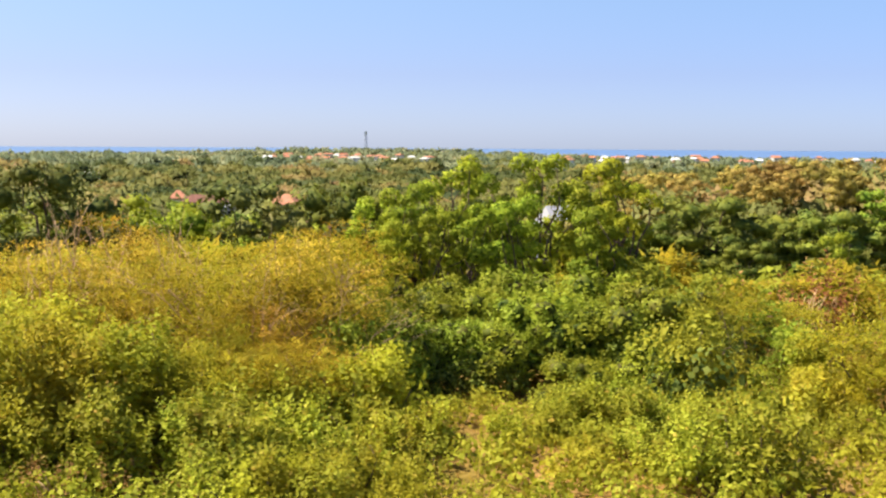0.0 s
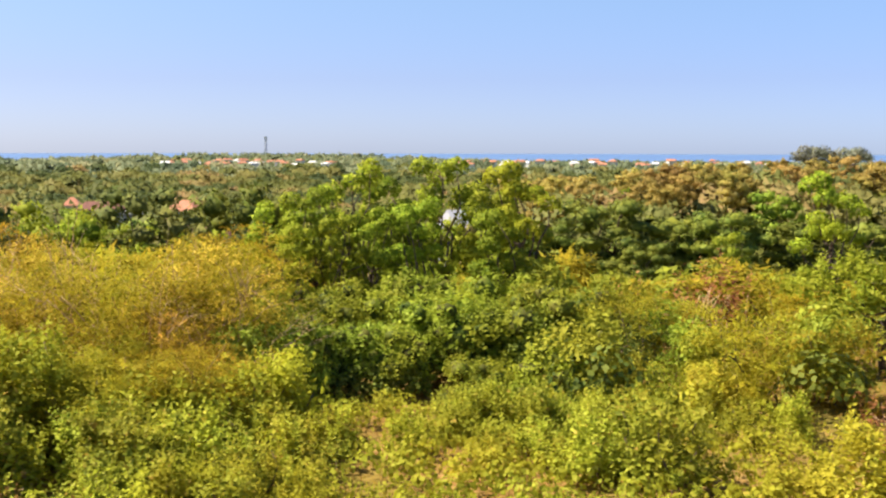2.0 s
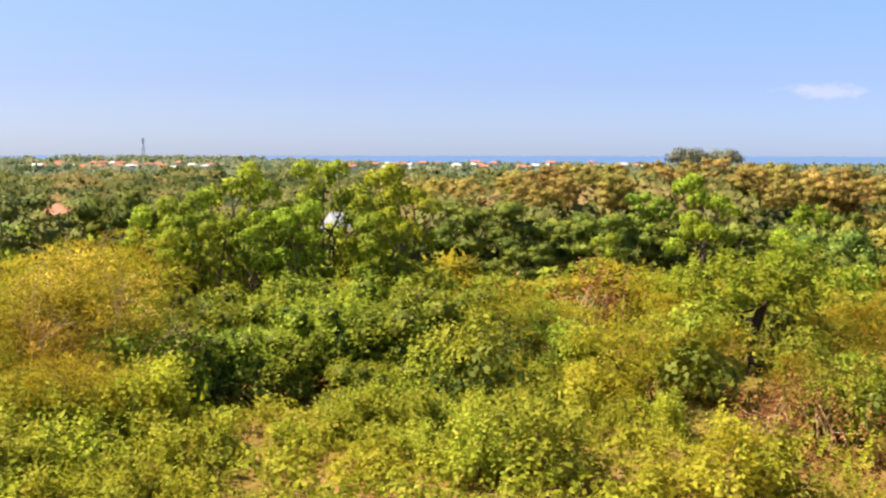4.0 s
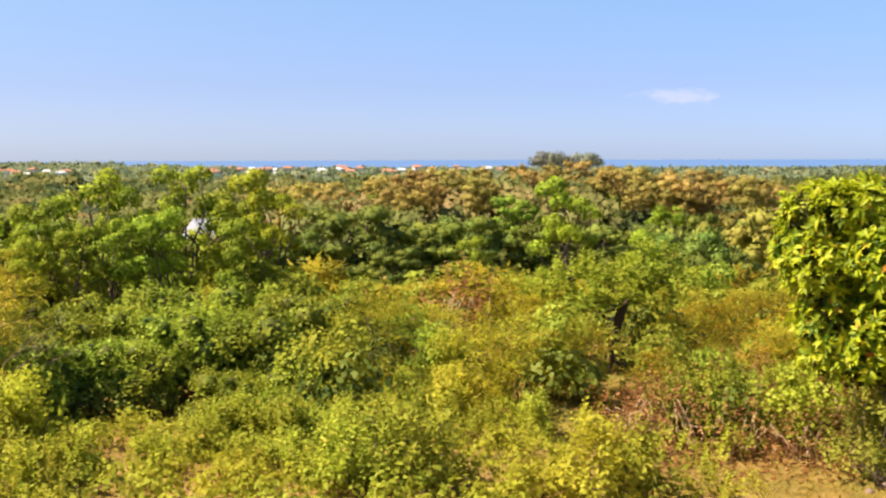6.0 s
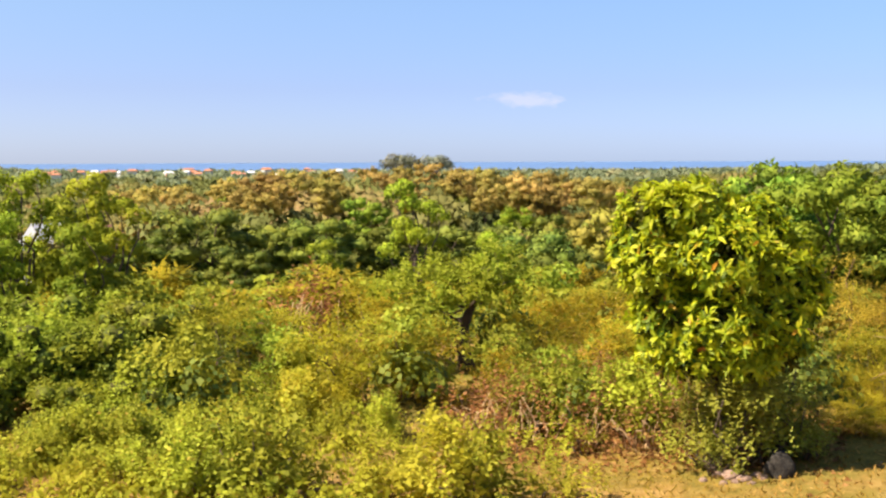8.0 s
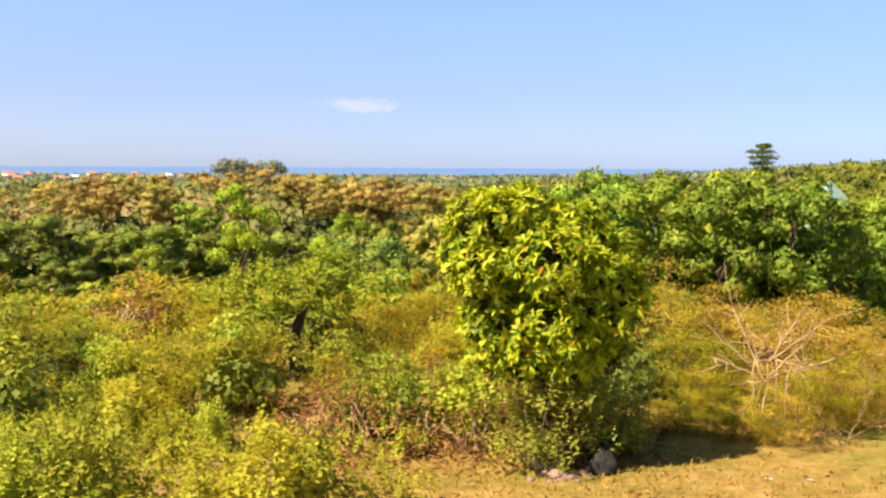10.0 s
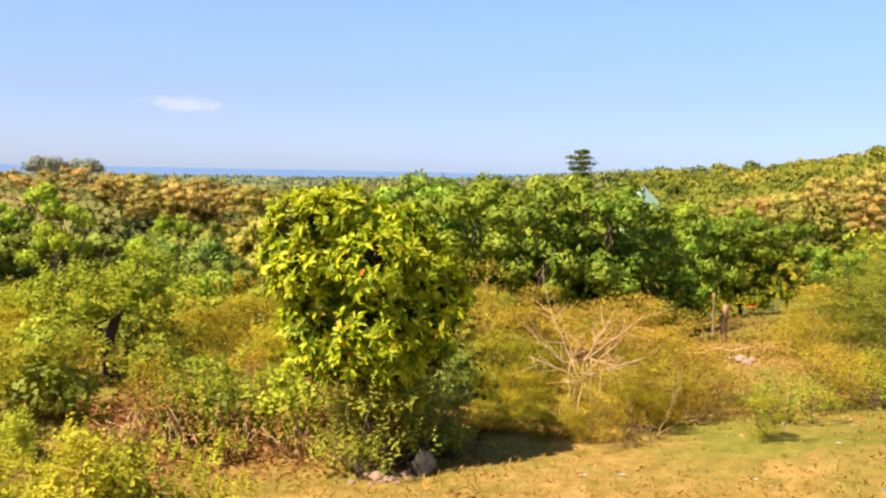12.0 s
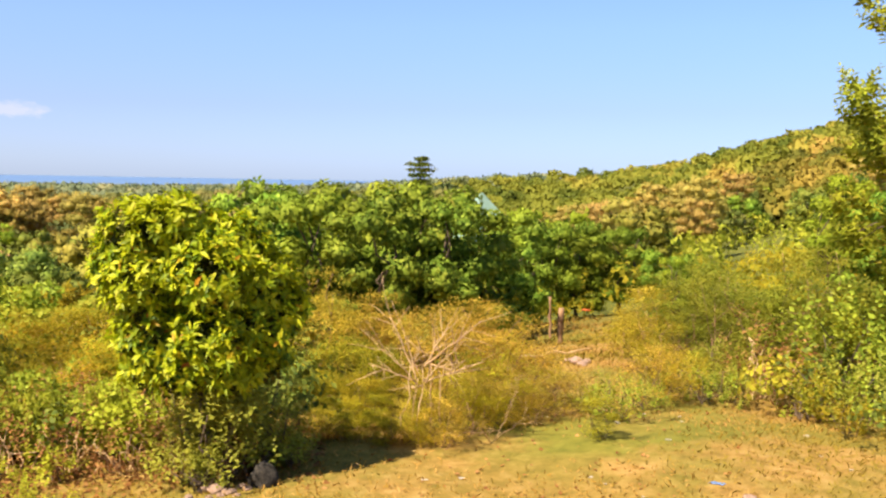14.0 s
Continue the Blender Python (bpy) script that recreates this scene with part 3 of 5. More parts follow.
def bush_kind(seed, leaf_mat, leaf=0.065, width=1.2, height=1.0, lobes=9, shoots=110, per=11, leaf_w=0.62, bark="bark", stems=3, size=0.36, length=0.32, low=0.15, clumps=0, cover=0.9, core=0.0):
    r = np.random.default_rng(seed)
    inner = []
    if clumps:
        L = spread_lobes(r, clumps, width, height, width * size * 0.62, low, 0.85)
        fol = join([clump_geometry(r, L, cover, leaf, leaf_w), shoot_geometry(r, L, shoots, per, leaf, leaf_w, length, depth=0.1)])
        # Dark-coloured lumps inside stand in for shade in the shrub's gaps.
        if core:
            inner = [("inner_foliage", mesh_of("inner_foliage", *core_geometry(r, L, core), M["gap_shade"]))]
    else:
        L = random_lobes(r, lobes, width, height, low, size, (0.6, 1.0))
        fol = shoot_geometry(r, L, shoots, per, leaf, leaf_w, length)
    out = [("foliage", mesh_of("foliage", *fol, M[leaf_mat]))] + inner
    for i in range(stems):
        out.append(("stem", limb_mesh("stem", r, (r.normal() * 0.08, r.normal() * 0.08, -0.1), L[i % len(L)][:3], 0.016, 0.005, bark)))
    return out


def feather_kind(seed, leaf_mat, height, width, pads=26, twigs=520, per=8, leaf=0.13, leaf_w=0.34, bark="bark", stems=4, depth=0.9):
    """Layered pads of flat feathery fronds on thin spreading stems."""
    r = np.random.default_rng(seed)
    L = random_lobes(r, pads, width, height, 0.12, 0.26, (0.16, 0.42), 1.0)
    fol = crown_geometry(r, L, twigs, int(per * 1.7), leaf * 0.95, leaf_w, 0.085, TRI, lift=0.1, out_w=0.8, wild=0.7, depth=depth, flat=0.75, floor=0.03, jitter=0.28)
    out = [("foliage", mesh_of("foliage", *fol, M[leaf_mat], normals=round_normals(fol[0], L, 0.35)))]
    for i in range(stems):
        c = np.array(L[i % len(L)][:3])
        out.append(("stem", limb_mesh("stem", r, (r.normal() * 0.1, r.normal() * 0.1, -0.1), c * np.array([1.1, 1.1, 1.0]) + np.array([0, 0, 0.04 * height]), 0.015, 0.005, bark)))
    return out


def tree_kind(seed, leaf_mat, height, crown_w, crown_h, trunk_r, leaf=0.12, lobes=9, twigs=260, per=8, leaf_w=0.6, bark="bark", limbs=6, mode="clump", lobe=0.42, low=0.2, depth=0.45, fork_at=None, cover=1.0, core=0.0):
    r = np.random.default_rng(seed)
    L = [(x, y, z + height - crown_h, a, b, c) for x, y, z, a, b, c in random_lobes(r, lobes, crown_w, crown_h, low, lobe)]
    if mode == "clump":
        L = [(x, y, z + height - crown_h, a, b, c) for x, y, z, a, b, c in spread_lobes(r, lobes, crown_w, crown_h, crown_w * lobe * 0.62, low)]
        fol = clump_geometry(r, L, cover, leaf, leaf_w, TRI if height > 5 else SIMPLE, flop=0.2)
        if core:
            fol = join([core_geometry(r, L, core), fol])
    else:
        fol = shoot_geometry(r, L, twigs, per, leaf, leaf_w, leaf * 3.2, 0.7, depth)
    fork = np.array([r.normal() * 0.1, r.normal() * 0.1, fork_at or max(height - crown_h, 0.25 * height)])
    trunk = tube(wander(r, (0, 0, -0.4), fork, 6, 0.10), np.linspace(trunk_r * 1.25, trunk_r * 0.7, 6), 8)
    parts = [("crown", mesh_of("crown", *fol, M[leaf_mat], normals=round_normals(fol[0], L, 0.45))), ("trunk", mesh_of("trunk", *trunk, M[bark], False))]
    for i in range(limbs):
        parts.append(("limb", limb_mesh("limb", r, fork, L[i % len(L)][:3], trunk_r * 0.6, trunk_r * 0.15, bark)))
    return parts


def plant(kind, name, where, scale, turn, label, category, group="", squash=1.0):
    e = new(name)
    e.matrix_basis = Matrix.Translation(where) @ Matrix.Rotation(turn, 4, "Z") @ Matrix.Diagonal((scale, scale, scale * squash, 1))
    for pname, me in kind:
        part(pname, me, e)
    return tagged(e, label, category, group)


BUSH = [bush_kind(100 + i, "bush", height=0.95, width=1.15, clumps=9, shoots=120, per=12, leaf=0.086, cover=0.12, stems=3, length=0.55, size=0.27) for i in range(4)]
TALL = [bush_kind(120 + i, "bush", height=1.75, width=1.7, clumps=15, shoots=210, per=12, leaf=0.088, cover=0.16, stems=6, low=0.40, size=0.26, length=0.50) for i in range(3)]
GREEN = [bush_kind(140 + i, "bush_green", height=1.3, width=1.5, clumps=9, shoots=80, per=10, leaf=0.098, cover=0.40, stems=3) for i in range(4)]
GREEN_FAR = [bush_kind(145 + i, "bush_green", height=1.3, width=1.5, clumps=8, shoots=24, per=8, leaf=0.13, cover=0.7, stems=2) for i in range(3)]
LOW = [bush_kind(160 + i, "bush", height=0.42, width=0.7, lobes=6, shoots=46, per=9, leaf=0.062, stems=2, length=0.22) for i in range(3)]
FEATHER = [feather_kind(180 + i, m, 2.3, 2.6, pads=34, twigs=350, per=10, leaf=0.092, leaf_w=0.32, stems=9, bark="bark_red") for i, m in enumerate(("feather", "feather_green", "feather", "feather_gold"))]
OLIVE = [feather_kind(200 + i, "feather_green", 1.35, 1.9, pads=18, twigs=220, per=10, leaf=0.082) for i in range(4)]
GOLDEN = [feather_kind(216 + i, "feather", 1.35, 1.9, pads=18, twigs=240, per=10, leaf=0.085) for i in range(2)]
OLIVE_FAR = [feather_kind(206 + i, "feather_green", 1.35, 1.9, pads=14, twigs=110, leaf=0.19, leaf_w=0.4, stems=2) for i in range(3)]
DRY = [bush_kind(220 + i, "dry", height=0.9, width=1.3, lobes=9, shoots=90, per=6, leaf=0.07, stems=12, bark="bark_pale") for i in range(2)]
TUFT = [tree_kind(240 + i, "tree", 3.9, 1.9, 2.6, 0.060, leaf=0.12, leaf_w=0.5, lobes=17, limbs=12, lobe=0.21, low=0.05, mode="clump", cover=1.35) for i in range(4)]
BROAD = [tree_kind(260 + i, "lush", 3.75, 3.6, 3.5, 0.09, leaf=0.15, leaf_w=0.55, lobes=30, limbs=6, lobe=0.165, low=0.02, mode="clump", cover=1.0, core=0.7) for i in range(4)]
DARK = [tree_kind(280 + i, "dark_tree", 9.5, 10.5, 8.8, 0.25, leaf=0.36, leaf_w=0.65, lobes=42, limbs=6, lobe=0.155, low=0.02, mode="clump", cover=0.8, core=0.85) for i in range(3)]
TEAK = [tree_kind(300 + i, "teak", 10.5, 6.6, 6.2, 0.13, leaf=0.42, leaf_w=0.8, lobes=22, limbs=3, lobe=0.19, mode="clump", cover=0.8, core=0.78) for i in range(4)]
WOOD = [tree_kind(320 + i, m, 6.2, 7.0, 5.6, 0.13, leaf=0.38, leaf_w=0.75, lobes=24, limbs=3, lobe=0.185, low=0.04, mode="clump", cover=0.8, core=0.78) for i, m in enumerate(("tree", "far_leaf", "dark_tree", "hill_leaf", "lush", "dark_tree"))]


WOOD_NEAR = [tree_kind(340 + i, m, 6.2, 6.6, 5.7, 0.13, leaf=0.27, leaf_w=0.7, lobes=26, limbs=4, lobe=0.175, low=0.03, mode="clump", cover=0.8, core=0.7) for i, m in enumerate(("tree", "dark_tree", "far_leaf"))]


def scatter(kinds, name, count, bearings, ranges, scale, label, category, group="", seed=0, squash=1.0, keep=None):
    r = np.random.default_rng(seed)
    for i in range(count):
        b, d = r.uniform(*bearings), math.sqrt(r.uniform(ranges[0] ** 2, ranges[1] ** 2))
        s, turn = r.uniform(*scale), r.uniform(0, 6.28)
        if keep and not keep(b, d):
            continue
        plant(kinds[i % len(kinds)], name, spot(b, d, -0.03), s, turn, label, category, group, squash)


SHRUB = "bright yellow-green small-leaved shrub on dry grass"
# shrubs nearest to the viewpoint
for i, (b, d, s) in enumerate(((-21.5, 11.6, 0.85), (-18.8, 11.4, 0.85), (-16.0, 11.8, 0.8), (-13.2, 12.2, 0.66), (-23.8, 12.2, 0.95), (-19.8, 12.8, 0.9))):
    plant(TALL[i % 3], "shrub", spot(b, d), s, b, "tall yellow-green shrub with dark gaps and brown leaves below", "shrub", "near shrubs")
scatter(BUSH, "shrub", 40, (-23, -2.2), (8.9, 11.6), (0.5, 0.8), SHRUB, "shrub", "near shrubs", 1, keep=lambda b, d: b > -13.5 or d > 10.9)
scatter(BUSH, "shrub", 30, (-23.5, -3), (11.5, 13.4), (0.75, 1.1), SHRUB, "shrub", "near shrubs", 71)
scatter(BUSH, "shrub", 18, (-23.5, -7), (10.2, 11.8), (0.75, 1.0), SHRUB, "shrub", "near shrubs", 72)
recess = lambda b, d: not (-1.6 < b < 4.4 and d > 11.6)
scatter(BUSH, "shrub", 30, (-3, 17), (11.4, 13.2), (0.38, 0.6), SHRUB, "shrub", "near shrubs", 2, keep=recess)
scatter(BUSH, "shrub", 14, (6, 24), (12.2, 14.2), (0.5, 0.75), SHRUB, "shrub", "near shrubs", 45)
scatter(LOW, "low_shrub", 46, (-6, 34), (9.6, 13.5), (0.6, 1.1), "low leafy weed growing in the grass", "shrub", "low weeds", 3)
for i, (b, d, s) in enumerate(((12.8, 10.3, 0.75), (15.0, 10.5, 0.85), (17.0, 10.2, 0.9), (26.2, 9.9, 0.95), (28.0, 10.0, 0.85), (24.3, 10.7, 0.45), (20.4, 12.2, 0.55), (22.8, 12.6, 0.6), (10.4, 10.9, 0.5))):
    plant(BUSH[i % 4], "shrub", spot(b, d), s, b, SHRUB, "shrub", "near shrubs")
# the ochre feathery thicket
OCHRE = "ochre feathery-leaved thorn shrub with thin crooked stems"
scatter(FEATHER, "feathery_shrub", 26, (-25, -4.5), (14.5, 25), (0.62, 0.98), OCHRE, "shrub", "feathery thicket", 4)
for i, (b, d, s) in enumerate(((-13.5, 14.0, 0.8), (-11.0, 14.6, 0.85), (-8.6, 14.2, 0.85), (-6.4, 15.0, 0.9), (-5.0, 16.5, 0.9), (-16.5, 14.5, 0.85), (-9.8, 13.2, 0.6), (-7.2, 13.2, 0.55))):
    plant(FEATHER[i % 4], "feathery_shrub", spot(b, d), s, b * 2, OCHRE, "shrub", "feathery thicket")
scatter(FEATHER[:2] + [GOLDEN[0]], "feathery_shrub", 22, (-14, -3.2), (11.4, 13.6), (0.30, 0.55), OCHRE, "shrub", "feathery thicket", 52)
scatter(OLIVE, "olive_shrub", 22, (-24, -4), (13.2, 24), (0.8, 1.4), "olive feathery-leaved shrub in the ochre thicket", "shrub", "feathery thicket", 41)
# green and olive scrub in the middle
# Leaves coloured dark so that these low shrubs supply the hollow's shade.
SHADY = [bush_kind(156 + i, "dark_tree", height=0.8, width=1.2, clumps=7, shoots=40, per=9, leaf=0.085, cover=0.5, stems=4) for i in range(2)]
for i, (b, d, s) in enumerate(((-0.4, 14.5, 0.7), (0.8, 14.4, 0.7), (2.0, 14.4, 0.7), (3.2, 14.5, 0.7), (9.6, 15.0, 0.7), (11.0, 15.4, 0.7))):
    plant(SHADY[i % 2], "shade_shrub", spot(b, d), s, b * 3, "low shrub coloured dark green to stand in for the thicket's shade", "shrub", "shaded shrubs")
LEAFY = "dense mid-green leafy shrub in rough scrub"
FINE = "olive feathery-leaved shrub in rough scrub"
# The dark core colours in the shade under and between the leaves.
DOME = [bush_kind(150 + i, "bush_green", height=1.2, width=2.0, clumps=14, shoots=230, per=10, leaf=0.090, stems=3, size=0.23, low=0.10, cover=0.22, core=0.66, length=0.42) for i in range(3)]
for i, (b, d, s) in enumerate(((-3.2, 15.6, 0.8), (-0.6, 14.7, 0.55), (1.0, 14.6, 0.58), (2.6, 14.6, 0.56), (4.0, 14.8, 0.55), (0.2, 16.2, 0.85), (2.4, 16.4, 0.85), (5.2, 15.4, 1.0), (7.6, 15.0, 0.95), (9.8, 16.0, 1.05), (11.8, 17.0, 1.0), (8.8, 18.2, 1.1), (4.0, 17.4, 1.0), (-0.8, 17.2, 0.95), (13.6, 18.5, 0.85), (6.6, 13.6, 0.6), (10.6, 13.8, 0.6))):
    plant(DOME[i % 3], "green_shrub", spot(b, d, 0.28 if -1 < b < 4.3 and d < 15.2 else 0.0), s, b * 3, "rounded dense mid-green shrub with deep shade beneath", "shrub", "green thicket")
scatter(GREEN, "green_shrub", 12, (-6, 0), (12.8, 15.0), (0.55, 0.8), LEAFY, "shrub", "green thicket", 51, keep=lambda b, d: b < -1.8)
scatter(GREEN, "green_shrub", 14, (-5, 15), (13.8, 20), (0.7, 1.0), LEAFY, "shrub", "green thicket", 5, keep=lambda b, d: not (-1.6 < b < 4.4 and d < 16))
scatter(OLIVE[:2] + GOLDEN + OLIVE[2:], "olive_shrub", 36, (12, 38), (13.4, 20), (0.6, 1.05), FINE, "shrub", "olive thicket", 6, keep=lambda b, d: not (24.0 < b < 29.5 and d < 17.5))
unblocked = lambda b, d: not (23.6 < b < 29.4 and d < 17.5)
scatter(GREEN, "green_shrub", 10, (14, 36), (13.2, 17), (0.5, 0.8), LEAFY, "shrub", "green thicket", 17, keep=unblocked)
scatter(GREEN_FAR, "green_shrub", 44, (-8, 40), (19, 32), (0.8, 1.3), LEAFY, "shrub", "green thicket", 7)
scatter(OLIVE_FAR, "olive_shrub", 56, (-20, 42), (22, 44), (0.9, 1.6), FINE, "shrub", "olive thicket", 8)
scatter(DRY, "dry_brush", 16, (29, 38), (13.2, 15.7), (0.55, 0.9), "rust-brown dead brush with bare twigs", "dry brush", "dry brush", 46)
scatter(DRY, "dry_brush", 9, (14, 34), (13.4, 16), (0.6, 0.9), "rust-brown dead brush with bare twigs", "dry brush", "dry brush", 10, keep=unblocked)
scatter(DRY, "dry_brush", 4, (-23, -16), (9.6, 11.2), (0.4, 0.6), "rust-brown dead brush with bare twigs", "dry brush", "dry brush", 47)
for i, (b, d, s) in enumerate(((27.6, 12.9, 0.8), (29.2, 12.8, 0.75), (30.8, 12.7, 0.8), (33.4, 12.6, 0.75), (36.2, 12.5, 0.7))):
    plant(DRY[i % 2], "dry_brush", spot(b, d), s, b * 5, "rust-brown dead brush with bare twigs", "dry brush", "dry brush")
plant(DRY[0], "dry_brush", spot(17.8, 18.6, 0.25), 1.45, 1.0, "rust-brown dead brush with bare twigs", "dry brush", "dry brush")
plant(DRY[1], "dry_brush", spot(19.0, 19.0, 0.25), 1.3, 2.0, "rust-brown dead brush with bare twigs", "dry brush", "dry brush")
# slender young trees
YOUNG = "slender young tree with bright green leafy tufts"
for i, (b, d, s) in enumerate(((0.4, 21.5, 0.87), (2.5, 22.5, 0.82), (5.0, 21.5, 0.91), (7.6, 23, 0.82), (9.0, 21.5, 0.91), (-1.8, 20.5, 0.72), (-3.6, 21, 0.66), (3.6, 19.5, 0.66), (1.4, 19.5, 0.62), (7.9, 19, 0.60), (-0.3, 19, 0.58), (-2.8, 19.0, 0.56), (24.2, 30, 1.08), (28.4, 26, 0.64), (19.5, 36, 0.8))):
    plant(TUFT[i % 4], "young_tree", spot(b, d), s, b * 7, YOUNG, "tree", "young trees")

# the bushy trees past the mango
GOLD = [feather_kind(190 + i, "feather_gold", 2.3, 2.6, pads=26, twigs=380, per=11, leaf=0.09, leaf_w=0.32, stems=8, bark="bark_red") for i in range(2)]
# Dark-leaved fill in place of the shade under the trees.
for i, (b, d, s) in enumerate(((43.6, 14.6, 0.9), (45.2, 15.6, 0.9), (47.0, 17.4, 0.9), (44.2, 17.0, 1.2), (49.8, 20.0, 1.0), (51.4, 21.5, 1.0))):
    plant(SHADY[i % 2], "shade_shrub", spot(b, d), s, b * 3, "shrub coloured dark green to stand in for shade beside the mango tree", "shrub", "shaded shrubs")
for i, (b, d, s) in enumerate(((45.4, 17.5, 0.72), (47.2, 18.0, 0.7), (44.0, 17.5, 0.75), (49.2, 17.8, 0.6), (51.4, 17.5, 0.5), (53.6, 18.5, 0.5))):
    plant(GOLD[i % 2], "feathery_shrub", spot(b, d), s, b * 2, "golden feathery-leaved thorn shrub beside the clearing", "shrub", "golden thorn shrubs")
for i, (b, d, s) in enumerate(((36.4, 12.8, 0.7), (34.6, 13.2, 0.65), (29.2, 15.0, 0.75), (24.4, 15.0, 0.95), (23.6, 14.2, 0.8), (31.6, 13.2, 0.6))):
    plant(GREEN[i % 4], "green_shrub", spot(b, d), s, b * 4, "leafy green shrub at the edge of bare red earth", "shrub", "green thicket")
LUSH = "bushy broad-leaved green tree at the edge of the clearing"
for i, (b, d, s) in enumerate(((41.6, 29, 1.08), (44.0, 25, 0.98), (46.4, 27, 1.0), (48.4, 24, 0.95), (50.2, 26.5, 1.02), (52.2, 24.5, 0.86), (54.0, 28.0, 0.85), (55.9, 34, 0.85), (57.9, 35, 0.8), (60.2, 35, 0.72), (43.4, 32, 1.28), (47.4, 30, 1.05), (62.6, 27, 0.5))):
    plant(BROAD[i % 4], "broadleaf_tree", spot(b, d), s, b * 5, LUSH, "tree", "trees round the clearing")
# dark grove and teak beyond
for i, (b, d, s, q) in enumerate(((13.6, 108, 1.25, 0.72), (10.4, 105, 0.8, 0.8), (16.6, 113, 0.75, 0.9), (19.4, 110, 1.0, 0.76), (22.8, 112, 0.95, 0.74), (25.6, 115, 0.75, 0.85), (28.0, 118, 0.75, 0.85), (15.4, 100, 0.55, 0.9))):
    plant(DARK[i % 3], "grove_tree", spot(b, d), s, b, "dense dark green round-crowned fruit tree", "tree", "dark grove", q)
plant(DARK[0], "grove_tree", spot(-2.4, 150), 0.85, 1, "dense dark green round-crowned fruit tree", "tree", "dark grove")
plant(WOOD_NEAR[1], "green_tree", spot(30.4, 46), 0.70, 1, "small dense dark green tree in the scrub", "tree", "small green trees")
plant(WOOD_NEAR[1], "green_tree", spot(32.0, 44), 0.56, 2, "small dense dark green tree in the scrub", "tree", "small green trees")
r_p = np.random.default_rng(63)
for i in range(30):
    b, d = -25.5 + 0.8 * i + r_p.uniform(-0.5, 0.5), r_p.uniform(42, 78)
    k = 0.55 if -13.8 < b < -10.0 or -8.8 < b < -6.4 else r_p.uniform(0.72, 0.98)
    plant(WOOD_NEAR[i % 3], "green_tree", spot(b, d), k, b * 3, "bushy round-crowned green tree beyond the thicket", "tree", "small green trees")
scatter(TEAK, "teak_tree", 120, (8.5, 36), (150, 240), (0.75, 1.1), "teak tree with dry tan leaves", "tree", "teak wood", 12, squash=0.97)
scatter(WOOD, "wood_tree", 120, (-26, 46), (62, 210), (0.75, 1.25), "round-crowned tree in the woods on the plain", "tree", "trees on the plain", 13, keep=lambda b, d: not (8 < b < 29 and d < 135))
off_roof = lambda b, d: not (51.2 < b < 54.6 and d < 99)
SLOPE = "green or tan tree on the hillside"
scatter(WOOD + TEAK[:1], "hill_tree", 90, (52, 82), (46, 140), (0.38, 0.75), SLOPE, "tree", "trees on the hillside", 14, keep=off_roof)
scatter(WOOD, "hill_tree", 24, (40, 53), (50, 140), (0.4, 0.55), SLOPE, "tree", "trees on the hillside", 24, keep=off_roof)
scatter(TEAK, "hill_tree", 24, (53.5, 66), (72, 125), (0.42, 0.62), SLOPE, "tree", "trees on the hillside", 19)
# round the clearing on the east
SPARSE = [feather_kind(230 + i, "feather_gold", 1.5, 1.9, pads=18, twigs=210, leaf=0.085, leaf_w=0.3, stems=4, bark="bark_red") for i in range(2)] + [feather_kind(233, "feather_green", 1.3, 1.7, pads=16, twigs=200, leaf=0.085, leaf_w=0.3, stems=4)]
scatter(SPARSE, "thorn_shrub", 46, (45.0, 63), (13.6, 24), (0.4, 0.9), "sparse yellowing feathery thorn shrub in dry grass", "shrub", "sparse thorn shrubs", 15, keep=lambda b, d: (b < 55 or d > 15.5) and not (54.5 < b < 60.5 and d > 16.5))
OLIVE_DEEP = [feather_kind(212 + i, "feather_deep", 1.35, 1.9, pads=18, twigs=220, per=10, leaf=0.085) for i in range(2)]
scatter(OLIVE_DEEP + OLIVE[:1], "olive_shrub", 26, (61, 82), (19, 28), (0.8, 1.4), FINE, "shrub", "olive thicket", 16)
scatter(OLIVE[:2] + GREEN[:1], "olive_shrub", 9, (73, 80), (14.3, 17), (0.5, 0.85), FINE, "shrub", "olive thicket", 18)
OLIVE_TREE = feather_kind(211, "feather_deep", 2.6, 2.8, pads=34, twigs=430, per=11, leaf=0.095, stems=9, bark="bark_red")
for i, (b, d, s) in enumerate(((51.8, 13.0, 0.4), (53.4, 13.6, 0.5), (55.6, 14.4, 0.45), (52.0, 15.0, 0.95), (54.4, 16.4, 0.9))):
    plant(SPARSE[i % 2], "thorn_shrub", spot(b, d), s, b * 3, "golden feathery thorn shrub round a dead bush", "shrub", "sparse thorn shrubs")
# low growth at the foot of the dead bush, greener towards the mango tree
for i, (b, d, s) in enumerate(((44.6, 13.1, 0.24), (45.6, 13.25, 0.26), (46.5, 13.1, 0.28), (47.4, 13.2, 0.26), (48.4, 13.15, 0.30), (49.1, 13.0, 0.24), (46.0, 13.7, 0.32), (47.8, 13.7, 0.34), (46.2, 14.6, 0.46), (47.3, 14.3, 0.42), (48.4, 14.0, 0.44), (49.4, 13.7, 0.36), (45.3, 15.3, 0.62), (46.9, 15.6, 0.70), (48.2, 15.2, 0.66), (49.3, 14.8, 0.55))):
    plant(OLIVE[i % 4], "olive_shrub", spot(b, d), s, b * 3, "low yellow-green feathery shrub between mango tree and dead bush", "shrub", "low growth round the clearing")
